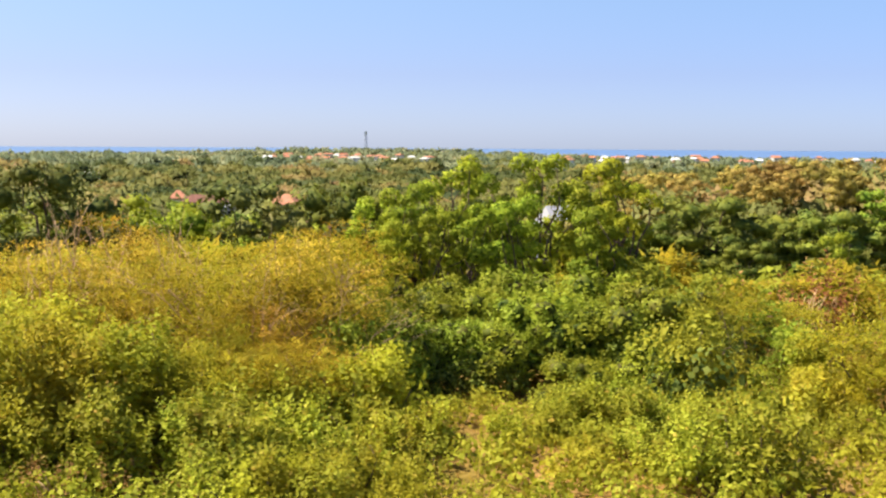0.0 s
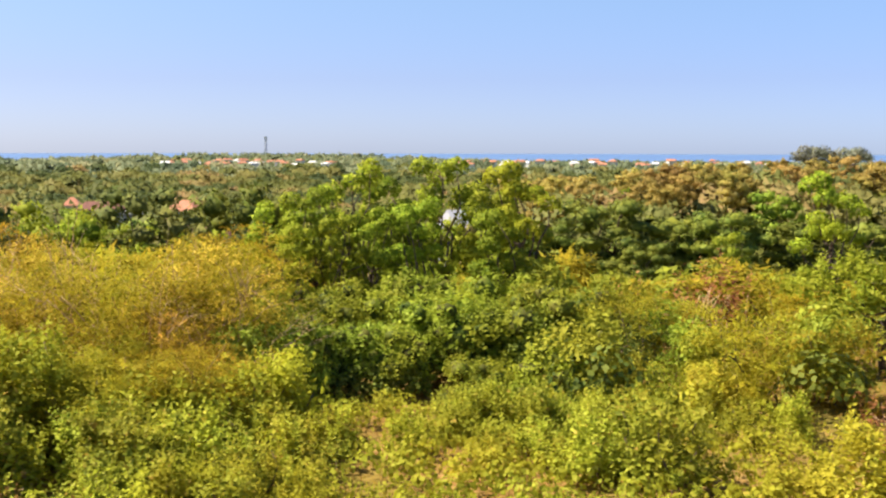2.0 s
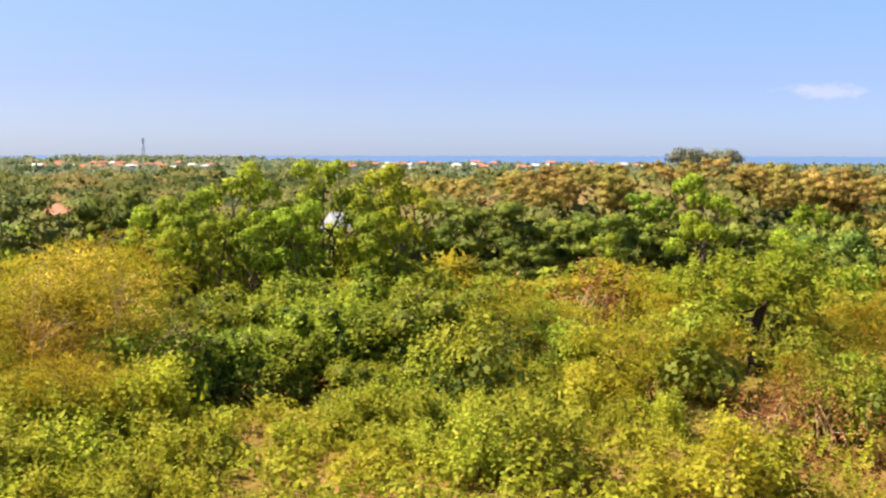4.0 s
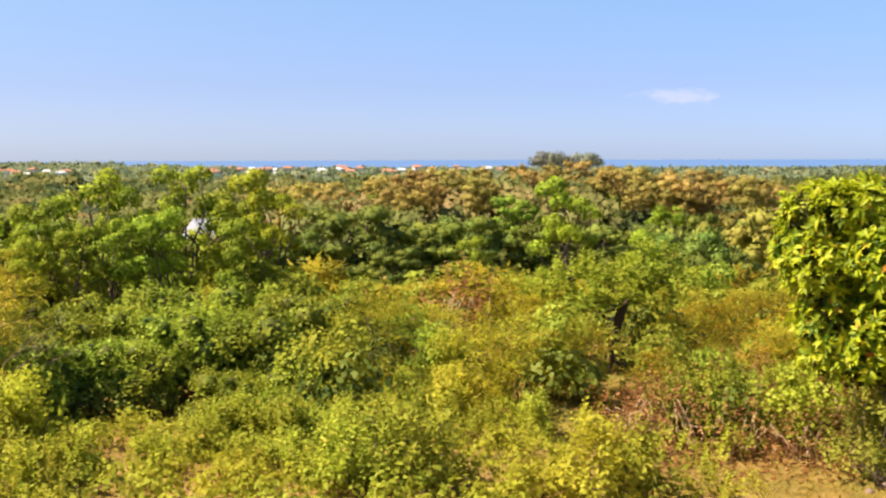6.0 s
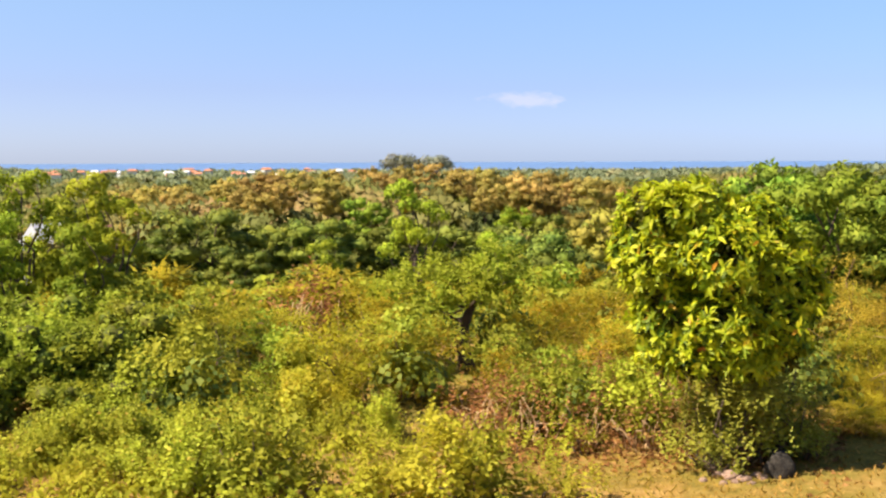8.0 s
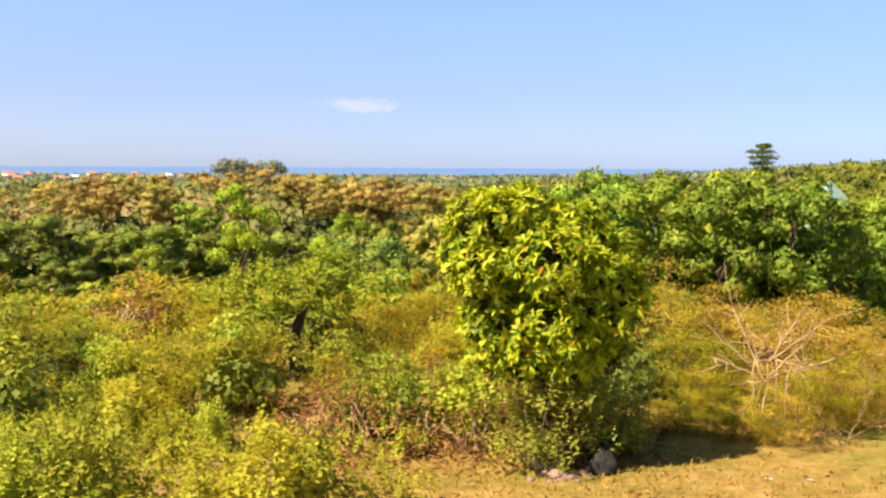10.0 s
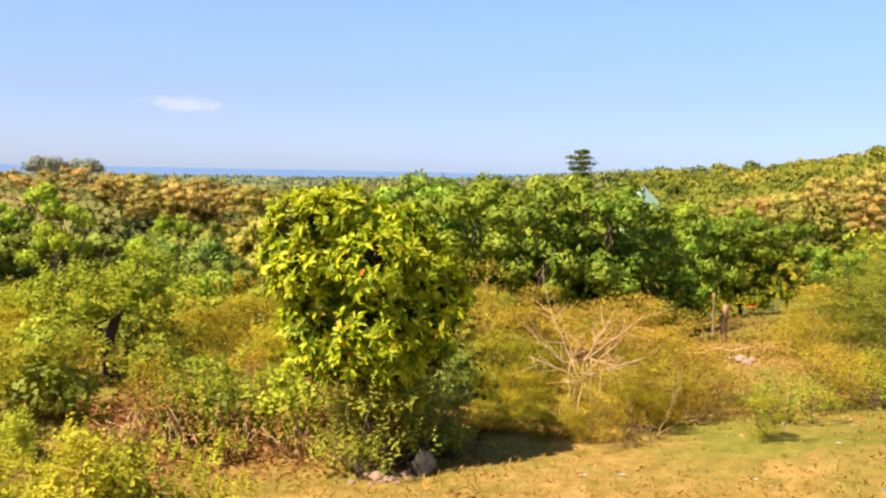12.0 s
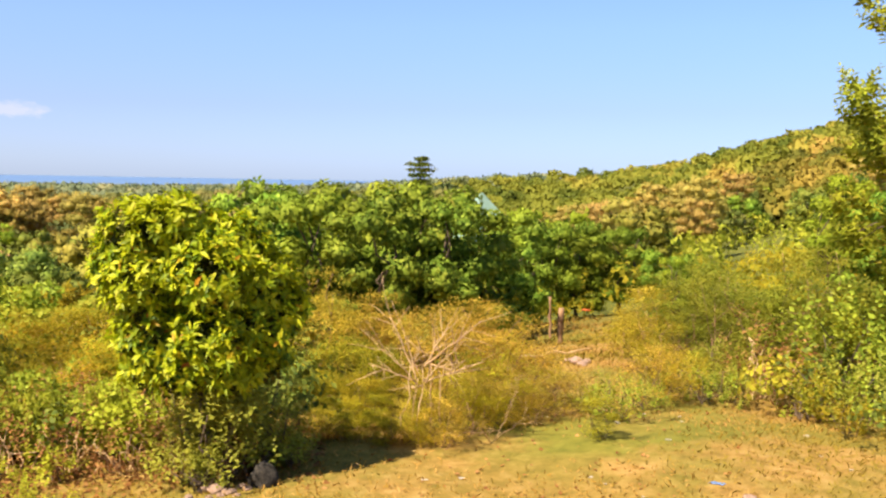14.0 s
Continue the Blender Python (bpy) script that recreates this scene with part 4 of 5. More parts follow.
for i, (b, d, s) in enumerate(((50.9, 13.9, 0.40), (51.8, 13.2, 0.34), (50.2, 13.0, 0.30), (51.0, 13.1, 0.34), (49.6, 13.2, 0.32), (52.9, 13.9, 0.46), (54.0, 14.1, 0.46), (55.2, 14.2, 0.42), (56.4, 14.6, 0.46), (57.6, 14.9, 0.44), (52.3, 14.6, 0.55), (53.6, 15.0, 0.58), (55.6, 15.4, 0.52), (57.0, 15.9, 0.50))):
    plant((SPARSE + GOLDEN[:1])[i % 4], "thorn_shrub", spot(b, d), s, b * 3, "low golden feathery shrub in dry grass", "shrub", "low growth round the clearing")
plant(TUFT[1], "young_tree", spot(70.8, 24), 0.85, 1.2, YOUNG, "tree", "young trees")
plant(TUFT[2], "young_tree", spot(63.0, 24.5), 0.45, 2.2, YOUNG, "tree", "young trees")
THORN = "olive-green feathery-leaved thorn tree with reddish stems"
for i, (b, d, s) in enumerate(((65.2, 20.0, 0.72), (67.6, 19.0, 0.78), (70.2, 20.5, 0.9), (76.5, 19.5, 0.9), (63.6, 22.0, 0.6))):
    plant(OLIVE_TREE, "thorn_tree", spot(b, d), s, b * 1.7, THORN, "tree", "thorn trees", 0.92)
EDGE = [bush_kind(410 + i, m, height=1.0, width=1.3, lobes=14, shoots=150, per=9, leaf=0.065, stems=7, low=0.1, size=0.30) for i, m in enumerate(("bush_green", "feather_green", "under"))]
for i, (b, d, s) in enumerate(((60.9, 14.6, 0.75), (59.4, 15.1, 0.55), (61.9, 15.4, 0.5), (64.9, 16.3, 0.8), (63.6, 17.0, 0.75), (66.2, 16.6, 0.7), (69.6, 15.9, 0.85), (70.9, 16.0, 1.0), (72.4, 15.9, 1.1), (73.8, 15.4, 1.1), (71.8, 14.8, 0.6), (65.4, 17.4, 1.0), (69.2, 17.0, 1.0))):
    plant(EDGE[i % 3], "green_shrub", spot(b, d), s, b * 4, "loose small-leaved olive-green shrub at the edge of the clearing", "shrub", "shrubs round the clearing")
for i, (b, d, s) in enumerate(((70.4, 18.6, 1.5), (71.6, 18.2, 1.7), (73.2, 18.8, 1.8), (74.8, 17.8, 1.7))):
    plant(EDGE[0], "green_shrub", spot(b, d), s, b * 4, "tall loose small-leaved green shrub at the edge of the clearing", "shrub", "shrubs round the clearing")
plant(BROAD[1], "broadleaf_tree", spot(73.6, 23), 0.8, 1.0, LUSH, "tree", "trees round the clearing")
for b, d, s in ((67.6, 17.2, 0.95), (68.5, 17.0, 1.0), (67.9, 17.8, 1.3), (73.2, 17.0, 0.9), (60.3, 15.2, 0.4)):
    plant(DRY[int(b) % 2], "dry_brush", spot(b, d), s, b, "rust-brown dead brush with bare twigs", "dry brush", "dry brush")
plant(tree_kind(251, "bush", 7.8, 2.2, 6.4, 0.036, leaf=0.13, leaf_w=0.5, lobes=40, twigs=900, per=12, limbs=14, lobe=0.20, low=0.06, mode="shoot", bark="bark", fork_at=2.6), "slender_tree", spot(73.5, 17.2), 1.0, 0.3, "tall slender pale-stemmed tree with loose yellow-green foliage", "tree")
plant(OLIVE[1], "olive_shrub", spot(60.2, 13.4), 0.4, 0.3, FINE, "shrub", "olive thicket")
plant(WOOD[3], "wood_tree", spot(60.6, 50), 0.62, 0.3, "olive-brown round-crowned tree above the clearing", "tree", "trees on the hillside")
plant(WOOD[1], "wood_tree", spot(5.95, 97), 0.95, 1.3, "round-crowned tree in front of a white house", "tree", "trees on the plain")
plant(WOOD_NEAR[0], "green_tree", spot(5.9, 40), 0.58, 0.8, "small dense dark green tree in the scrub", "tree", "small green trees")
plant(WOOD[0], "wood_tree", spot(7.2, 92), 0.80, 2.3, "round-crowned tree in front of a white house", "tree", "trees on the plain")


def wood_stuff(name, seed, count, bearings, ranges, mat, size, leaf, tufts, label, keep=None, category="woodland", lobes=0, tall=0.44, even=0.0, heart=0.46):
    """Many small uneven crowns in one mesh: each a heap of ragged leafy lumps (none: leaves alone) with loose leaves over them."""
    r = np.random.default_rng(seed)
    b = r.uniform(*bearings, count)
    d = np.exp(r.uniform(math.log(ranges[0]), math.log(ranges[1]), count))
    if keep:
        ok = keep(b, d)
        b, d = b[ok], d[ok]
    for hb, hd in ((-12.3, 228), (-7.9, 222), (29.1, 140), (-10.6, 236)):
        ok = ~((np.abs(b - hb) < 1.1) & (d > hd - 75) & (d < hd + 5))
        b, d = b[ok], d[ok]
    count = len(b)
    x, y = d * np.sin(np.radians(b)), d * np.cos(np.radians(b))
    z = terrain(x, y)
    s = size * r.uniform(0.55, 1.3, count)
    shape = TRI if leaf > 0.1 else SIMPLE
    middle = np.stack([x, y, z + s * 0.68 * tall], 1)
    tone = np.clip(0.45 + 0.22 * np.sin(x * 0.045 + 2 * np.sin(y * 0.021)) * np.sin(y * 0.038 + 1) + 0.28 * r.normal(size=count), 0, 1)
    if lobes:
        V, F = BALL
        across = np.array([0.62, 0.62, tall])
        way = unit(r.normal(size=(count, lobes, 3)))
        way[..., 2] = np.abs(way[..., 2]) * 1.05 - 0.15
        big = r.uniform(0.24, 0.44, (count, lobes, 1))
        at = middle[:, None] + way * r.uniform(0.55, 0.85, (count, lobes, 1)) * s[:, None, None] * across
        wide = heart * s[:, None, None] * (1 + 0.20 * r.normal(size=(count, len(V), 1)))
        cv = middle[:, None] + V * wide * across
        cf = F[None] + (np.arange(count) * len(V))[:, None, None]
        cn = unit((1 - even) * V + np.array([0, 0, 0.25 + 0.8 * even]) + 0.3 * r.normal(size=cv.shape))
        per = max(tufts // lobes, 1)
        dirs = unit(r.normal(size=(count, lobes, per, 3)))
        dirs[..., 2] = np.abs(dirs[..., 2]) * 1.1 - 0.25
        pos = (at[:, :, None] + dirs * (big * s[:, None, None])[:, :, None] * r.uniform(0.7, 1.05, (count, lobes, per, 1)) * across).reshape(-1, 3)
        nor = unit((1 - even) * (0.8 * dirs + 0.55 * way[:, :, None]) + np.array([0, 0, 0.25 + 0.8 * even]) + 0.15 * r.normal(size=dirs.shape)).reshape(-1, 3)
        ln = leaf * np.repeat(s / size, lobes * per) * r.uniform(0.6, 1.3, len(pos))
    else:
        dirs = unit(r.normal(size=(count, tufts, 3)))
        dirs[..., 2] = np.abs(dirs[..., 2]) * 1.15 - 0.3
        rad = r.uniform(0.85, 1.0, (count, tufts, 1)) * (1 + 0.20 * np.sin(dirs[..., :1] * 6 + b[:, None, None] * 9) * np.sin(dirs[..., 1:2] * 5 + d[:, None, None]))
        pos = (middle[:, None] + dirs * rad * s[:, None, None] * np.array([0.62, 0.62, 0.52]) + s[:, None, None] * np.array([0, 0, 0.15])).reshape(-1, 3)
        nor = unit(dirs.reshape(-1, 3) + r.normal(size=pos.shape) * 0.2)
        ln = leaf * np.repeat(s / size, tufts) * r.uniform(0.6, 1.3, len(pos))
    dd = dirs.reshape(-1, 3)
    ax = np.cross(dd, r.normal(size=pos.shape)) + dd * 0.15 + r.normal(size=pos.shape) * 0.1
    up = dd + np.array([0, 0, 0.1]) + r.normal(size=pos.shape) * 0.2
    v, f = scatter_leaves(pos, ax, up, ln, 0.85, shape, r)
    nor = np.repeat(nor, len(shape[0]), 0)
    if lobes:
        v, f = join([(cv.reshape(-1, 3), cf.reshape(-1, 3)), (v, f)])
        nor = np.vstack([cn.reshape(-1, 3), nor])
    me = mesh_of(name, v, f, M[mat], normals=nor)
    if lobes:
        shade = me.attributes.new("tone", "FLOAT", "POINT")
        shade.data.foreach_set("value", np.concatenate([np.repeat(tone, len(V)), np.repeat(tone, lobes * per * len(shape[0]))]).astype(np.float32))
    return tagged(new(name, me), label, category, kind="stuff")


wood_stuff("plain_woodland", 31, 420, (-27, 50), (150, 300), "far", 9.4, 1.00, 480, "mixed green and brown woodland covering the plain", lobes=20, even=0.55)
wood_stuff("middle_woodland", 35, 950, (-27, 52), (290, 580), "far", 8.8, 1.6, 200, "mixed green and brown woodland farther over the plain", lobes=12, tall=0.34, even=0.7)
# Both coastal woods take the haze-greyed leaf colour.
wood_stuff("far_woodland", 32, 1500, (-27, 56), (540, 920), "coast", 7.8, 2.2, 72, "woodland towards the coast, its green greyed to stand for haze", lobes=6, tall=0.22, even=0.75)
wood_stuff("coastal_woodland", 42, 1700, (-27, 56), (880, 1300), "coast", 6.6, 2.2, 32, "distant low woodland along the coast, its green greyed to stand for haze", lobes=4, tall=0.26, even=0.75)
wood_stuff("hill_woodland", 33, 480, (40, 86), (112, 230), "far_tan", 5.4, 0.75, 440, "green and tan woodland on the hillside", lobes=20, even=0.55)
wood_stuff("upper_hill_woodland", 36, 850, (44, 86), (220, 560), "hill", 6.2, 1.1, 220, "green woodland over the brow of the hill", lobes=12, even=0.5)
wood_stuff("rough_scrub", 34, 520, (-27, 84), (26, 52), "feather_green", 1.5, 0.16, 130, "low olive scrub between the trees", keep=lambda b, d: ~((b > 48) & (b < 66) & (d < 31)), category="scrub")
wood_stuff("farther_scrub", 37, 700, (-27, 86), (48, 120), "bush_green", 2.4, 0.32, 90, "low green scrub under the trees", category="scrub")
open_ground = lambda b, d: ~((b < -4.5) & (d > 12.9)) & ~((b > 24.3) & (b < 29.2) & (d < 17.2)) & ~((b > -4) & (b < 12) & (d < 18.5)) & ~((b > 29) & (b < 75) & (d < 13.2 + 3 * np.sin(b * 0.5))) & ~((b > 44) & (b < 67) & (d < 29))
wood_stuff("undergrowth", 38, 110, (-26, 80), (12.6, 27), "bush", 0.75, 0.075, 150, "low tangled yellow-green undergrowth", keep=open_ground, category="undergrowth")
# The dark leaf colour paints in shade between the shrubs.
wood_stuff("green_undergrowth", 39, 150, (-26, 80), (13, 27), "dark_tree", 0.85, 0.080, 150, "low tangled undergrowth coloured dark green for shade between shrubs", keep=open_ground, category="undergrowth")
wood_stuff("weeds", 40, 950, (-24, 23), (9.0, 14), "bush", 0.27, 0.048, 42, "low weeds and herbs in the grass", category="weeds")

# ---------------------------------------------------------------- the mango tree
r_m = np.random.default_rng(77)
mango_at = spot(39.55, 12.1)
mango = tagged(new("mango_tree"), "young mango tree with long glossy yellow-green leaves", "tree")
mango.matrix_basis = Matrix.Translation(mango_at) @ Matrix.Rotation(radians(-39.4), 4, "Z") @ Matrix.Diagonal((0.86, 0.88, 1.01, 1))
ML = [(x * 1.06 + 0.03, y, z * 1.08 - 0.06, a * 1.05, b, c * 0.95) for x, y, z, a, b, c in (
      (-0.72, 0, 2.42, 0.40, 0.45, 0.40), (-0.25, 0.1, 2.50, 0.42, 0.5, 0.36), (0.35, 0.2, 2.30, 0.48, 0.5, 0.38), (-0.62, -0.15, 1.98, 0.42, 0.5, 0.42), (0.10, -0.35, 2.05, 0.50, 0.5, 0.45),
      (0.68, 0.1, 1.95, 0.42, 0.5, 0.42), (-0.50, -0.1, 1.50, 0.42, 0.45, 0.42), (0.12, -0.3, 1.45, 0.50, 0.5, 0.42), (0.68, 0.0, 1.50, 0.42, 0.5, 0.42), (0.05, 0.35, 1.8, 0.75, 0.55, 0.75), (-0.1, -0.1, 1.3, 0.45, 0.4, 0.3), (0.5, 0.1, 1.3, 0.45, 0.4, 0.3), (0.9, 0.1, 1.75, 0.34, 0.4, 0.34))]
ML += [(-0.55, 0.0, 1.22, 0.34, 0.4, 0.26), (-0.15, -0.3, 1.16, 0.38, 0.35, 0.26), (0.35, -0.2, 1.14, 0.36, 0.4, 0.26), (0.80, 0.0, 1.28, 0.34, 0.4, 0.30), (-0.95, 0.05, 2.28, 0.28, 0.35, 0.28), (-0.45, -0.25, 2.68, 0.30, 0.3, 0.24)]
ML = [(x, y * 0.75 - 0.32, z, a, b * 0.8, c) for x, y, z, a, b, c in ML]  # flattened in depth and shifted towards the camera to fit the shadow in view
part("crown", mesh_of("crown", *rosette_geometry(r_m, ML, 2300, 12, 0.128, 0.36, 0.24, 0.06), M["mango"]), mango)
# Dark inner layer: shade in the crown's gaps, done by colour.
part("inner_foliage", mesh_of("inner_foliage", *clump_geometry(r_m, [(x, y + 0.05, z, a * 0.72, b * 0.72, c * 0.72) for x, y, z, a, b, c in ML], 0.7, 0.12, 0.40, SIMPLE, below=1.0), M["gap_shade"]), mango, "inner leaves coloured dark to stand for shade within the crown")
part("trunk", mesh_of("trunk", *tube(wander(r_m, (0.1, 0, -0.2), (0.05, 0, 1.2), 6, 0.10), np.linspace(0.075, 0.05, 6), 8), M["bark"], False), mango)
for i in range(8):
    part("limb", limb_mesh("limb", r_m, (0.05, 0, 1.0), ML[i][:3], 0.035, 0.010, "bark"), mango)
UNDER = [bush_kind(400 + i, "under", height=1.30, width=0.9, lobes=12, shoots=170, per=9, leaf=0.060, stems=9, low=0.2, size=0.34) for i in range(2)]
for b, d, s in ((39.6, 11.9, 0.85), (40.2, 11.75, 1.05), (40.9, 11.75, 1.2), (41.5, 11.95, 1.2), (39.9, 11.55, 0.5), (44.3, 12.2, 0.45), (42.9, 12.3, 0.95), (43.0, 12.5, 0.95), (41.0, 12.5, 1.15), (42.4, 12.5, 1.1), (43.7, 12.7, 0.8), (39.4, 12.6, 1.0), (38.7, 12.8, 0.85)):
    plant(UNDER[int(b * 10) % 2], "under_shrub", spot(b, d), s, b, "thin grey-green shrub growing under the mango tree", "shrub", "shrubs under the mango")


for b, d, s in ((40.3, 12.0, 0.6), (41.3, 11.9, 0.55), (39.2, 12.4, 0.7), (38.4, 12.7, 0.75)):
    plant(DRY[int(b * 10) % 2], "dry_brush", spot(b, d), s, b, "rust-brown dead brush with bare twigs", "dry brush", "dry brush")


# ---------------------------------------------------------------- small things round the clearing
def bare_branches(r, start, way, length, radius, level, out):
    """Branch, then fork into thinner ones."""
    end = np.asarray(start) + unit(np.asarray(way)[None])[0] * length
    out.append(tube(wander(r, start, end, 5, 0.09), np.linspace(radius, radius * 0.6, 5), 5))
    if level == 0:
        return
    for i in range(r.integers(2, 4)):
        w = unit(np.asarray(way)[None])[0] + r.normal(size=3) * 0.55 + np.array([0, 0, 0.12])
        bare_branches(r, np.asarray(start) + (end - np.asarray(start)) * r.uniform(0.55, 1.0), w, length * r.uniform(0.55, 0.85), radius * 0.55, level - 1, out)


def dead_bush(name, where, turn, size, seed, limbs, label):
    r = np.random.default_rng(seed)
    e = tagged(new(name), label, "dead bush")
    e.matrix_basis = Matrix.Translation(where) @ Matrix.Rotation(turn, 4, "Z") @ Matrix.Diagonal((size, size, size, 1))
    for x, z in limbs:
        out = []
        bare_branches(r, (r.normal() * 0.06, r.normal() * 0.06, -0.05), (x, r.normal() * 0.4, z), r.uniform(0.5, 0.85), r.uniform(0.008, 0.013), 3, out)
        part("branch", mesh_of("branch", *join(out), M["bark_pale"], False), e)
    return e


def fan_bush(where, turn, seed, label):
    """Thin stems that rise to a knot, from which straight bare branches fan out and cross."""
    r = np.random.default_rng(seed)
    e = tagged(new("dead_bush"), label, "dead bush")
    e.matrix_basis = Matrix.Translation(where) @ Matrix.Rotation(turn, 4, "Z")
    knot = np.array([0.05, 0.0, 0.80])
    for x, y in ((-0.22, 0.0), (0.18, 0.12), (0.02, -0.14), (0.34, -0.05), (-0.08, 0.2)):
        part("stem", mesh_of("stem", *tube(wander(r, (x, y, -0.08), knot + np.array([x * 0.6, y * 0.6, r.uniform(-0.1, 0.1)]), 7, 0.07), np.linspace(0.009, 0.006, 7), 6), M["bark_pale"], False), e)
    for x, z in ((-0.55, 0.62), (-0.38, 0.80), (-0.20, 0.72), (-0.62, 0.28), (0.12, 0.66), (0.34, 0.60), (0.58, 0.62), (0.80, 0.72), (0.86, 0.34), (-0.34, -0.22), (0.48, -0.05)):
        start = knot + np.array([r.normal() * 0.05, r.normal() * 0.06, r.uniform(-0.16, 0.12)])
        end = start + 0.8 * np.array([x, r.normal() * 0.3, z])
        out = [tube(wander(r, start, end, 6, 0.03), np.linspace(0.0100, 0.004, 6), 5)]
        for k in range(8):
            at = start + (end - start) * r.uniform(0.3, 0.95)
            way = (end - start) * r.uniform(0.2, 0.45) + r.normal(size=3) * 0.16
            out.append(tube(wander(r, at, at + way, 4, 0.05), np.linspace(0.0045, 0.002, 4), 4))
        part("branch", mesh_of("branch", *join(out), M["bark_pale"], False), e)
    return e


fan_bush(spot(50.6, 13.3), radians(-51), 5, "bare pale-branched dead bush in the grass")
dead_bush("dead_bush", spot(54.5, 13.5), radians(-20), 0.55, 8, ((-0.8, 0.7), (0.4, 1.0), (0.9, 0.6)), "small bare dead bush in dry grass")
for b, d, s, k in ((-5.6, 13.7, 1.25, 12), (-8.4, 15.6, 1.6, 13), (-17.6, 15.5, 1.7, 14), (-14.0, 17.5, 1.9, 16)):
    dead_bush("dead_bush", spot(b, d), radians(-b), s, k, ((-0.7, 1.2), (-0.2, 1.5)), "bare crooked stems standing in the feathery thicket")
for b, d, s, k in ((-10.6, 14.2, 1.5, 22), (-6.9, 13.5, 1.3, 23), (-13.2, 15.2, 1.7, 24), (-19.8, 15.0, 1.6, 25), (-8.0, 13.2, 1.1, 26)):
    dead_bush("dead_bush", spot(b, d), radians(-b), s, k, ((-0.3, 1.5), (0.35, 1.3), (0.8, 0.8)), "bare crooked stems standing in the feathery thicket")
dead_bush("dead_bush", spot(32.5, 22.0), radians(40), 0.9, 9, ((0.9, 0.6), (0.7, 0.8)), "bare leaning branches in the scrub")


def stone(name, where, size, seed, mat, label, category="stone", flat=0.7):
    """An uneven stone: a ball pushed in and out, flattened below."""
    r = np.random.default_rng(seed)
    bm = bmesh.new()
    bmesh.ops.create_icosphere(bm, subdivisions=3, radius=1.0)
    k = r.uniform(0, 6, 3)
    for v in bm.verts:
        n = noise.noise(v.co * 1.3 + Vector(k)) * 0.35 + noise.noise(v.co * 3.1 + Vector(k)) * 0.14
        v.co *= 1 + n
        v.co.z = max(v.co.z, -0.45)
    for f in bm.faces:
        f.smooth = True
    ob = new(name, bm_mesh(name, bm, M[mat]))
    ob.matrix_basis = Matrix.Translation(Vector(where) + Vector((0, 0, size * flat * 0.33))) @ Matrix.Rotation(r.uniform(0, 6), 4, "Z") @ Matrix.Diagonal((size, size * r.uniform(0.75, 1.0), size * flat, 1))
    return tagged(ob, label, category)


stone("black_stone", spot(42.95, 11.58), 0.19, 3, "stone_black", "rounded black weathered boulder beside the mango tree", "boulder", 0.95)
for i, (b, d, s) in enumerate(((40.6, 11.45, 0.09), (41.3, 11.35, 0.07), (40.0, 11.5, 0.06), (41.9, 11.5, 0.06), (39.3, 11.3, 0.05), (40.9, 11.25, 0.05), (41.7, 11.2, 0.04), (40.3, 11.2, 0.045), (42.2, 11.4, 0.05), (58.4, 19.6, 0.13), (58.7, 19.3, 0.10), (58.0, 19.9, 0.09), (58.9, 19.7, 0.08), (68.2, 11.0, 0.12), (69.0, 11.1, 0.10), (67.6, 11.3, 0.08), (70.0, 11.2, 0.12), (70.6, 10.9, 0.10))):
    tagged(stone("stone", spot(b, d), s, 30 + i, "stone_pale", "pale pinkish limestone lying on red earth", "stone", 0.65), group="pale stones")


def post(where, height, radius, seed, mat, label, name="post"):
    r = np.random.default_rng(seed)
    top = (r.normal() * 0.05, r.normal() * 0.05, height)
    pts = wander(r, (0, 0, -0.15), top, 8, 0.05)
    rad = radius * (1 + 0.12 * r.normal(size=8)) * np.linspace(1.1, 0.85, 8)
    ob = new(name, mesh_of(name, *tube(pts, rad, 9), M[mat], False))
    ob.matrix_basis = Matrix.Translation(where)
    return tagged(ob, label, "post")


post(spot(56.85, 27.0), 1.0, 0.032, 1, "bark_red", "reddish weathered wooden post at the clearing's edge")
stump = post(spot(57.35, 25.5), 0.85, 0.075, 2, "bark_red", "broken brown tree stump with rough bark", "stump")
tagged(stump, category="stump")
log = new("fallen_branch", mesh_of("fallen_branch", *tube(wander(np.random.default_rng(4), (-0.7, 0, 0.06), (0.7, 0.1, 0.22), 7, 0.04), np.linspace(0.026, 0.010, 7), 6), M["bark_pale"], False))
log.matrix_basis = Matrix.Translation(spot(57.2, 20.6)) @ Matrix.Rotation(radians(-50), 4, "Z")
tagged(log, "pale fallen branch lying in the dry grass", "branch")
snag_at = spot(26.8, 17.0)
snag = tagged(new("gnarled_tree"), "small gnarled tree with a short black trunk", "tree")
snag.matrix_basis = Matrix.Translation(snag_at) @ Matrix.Rotation(radians(-26.8), 4, "Z")
r_s = np.random.default_rng(61)
SL = [(-1.0, 0, 1.15, 0.45, 0.5, 0.28), (-0.5, 0.2, 1.4, 0.5, 0.5, 0.3), (0.0, -0.2, 1.3, 0.45, 0.5, 0.3), (0.5, 0, 1.6, 0.45, 0.5, 0.35), (0.75, -0.1, 1.35, 0.4, 0.4, 0.3), (-0.8, -0.2, 0.9, 0.4, 0.4, 0.22), (0.3, -0.3, 1.15, 0.4, 0.4, 0.22)]
part("crown", mesh_of("crown", *shoot_geometry(r_s, SL + [(-0.45, -0.3, 0.98, 0.35, 0.3, 0.2), (0.6, -0.3, 1.05, 0.35, 0.3, 0.2), (0.05, -0.3, 1.18, 0.4, 0.3, 0.24)], 460, 11, 0.11, 0.5, 0.28, 0.7), M["tree"]), snag)
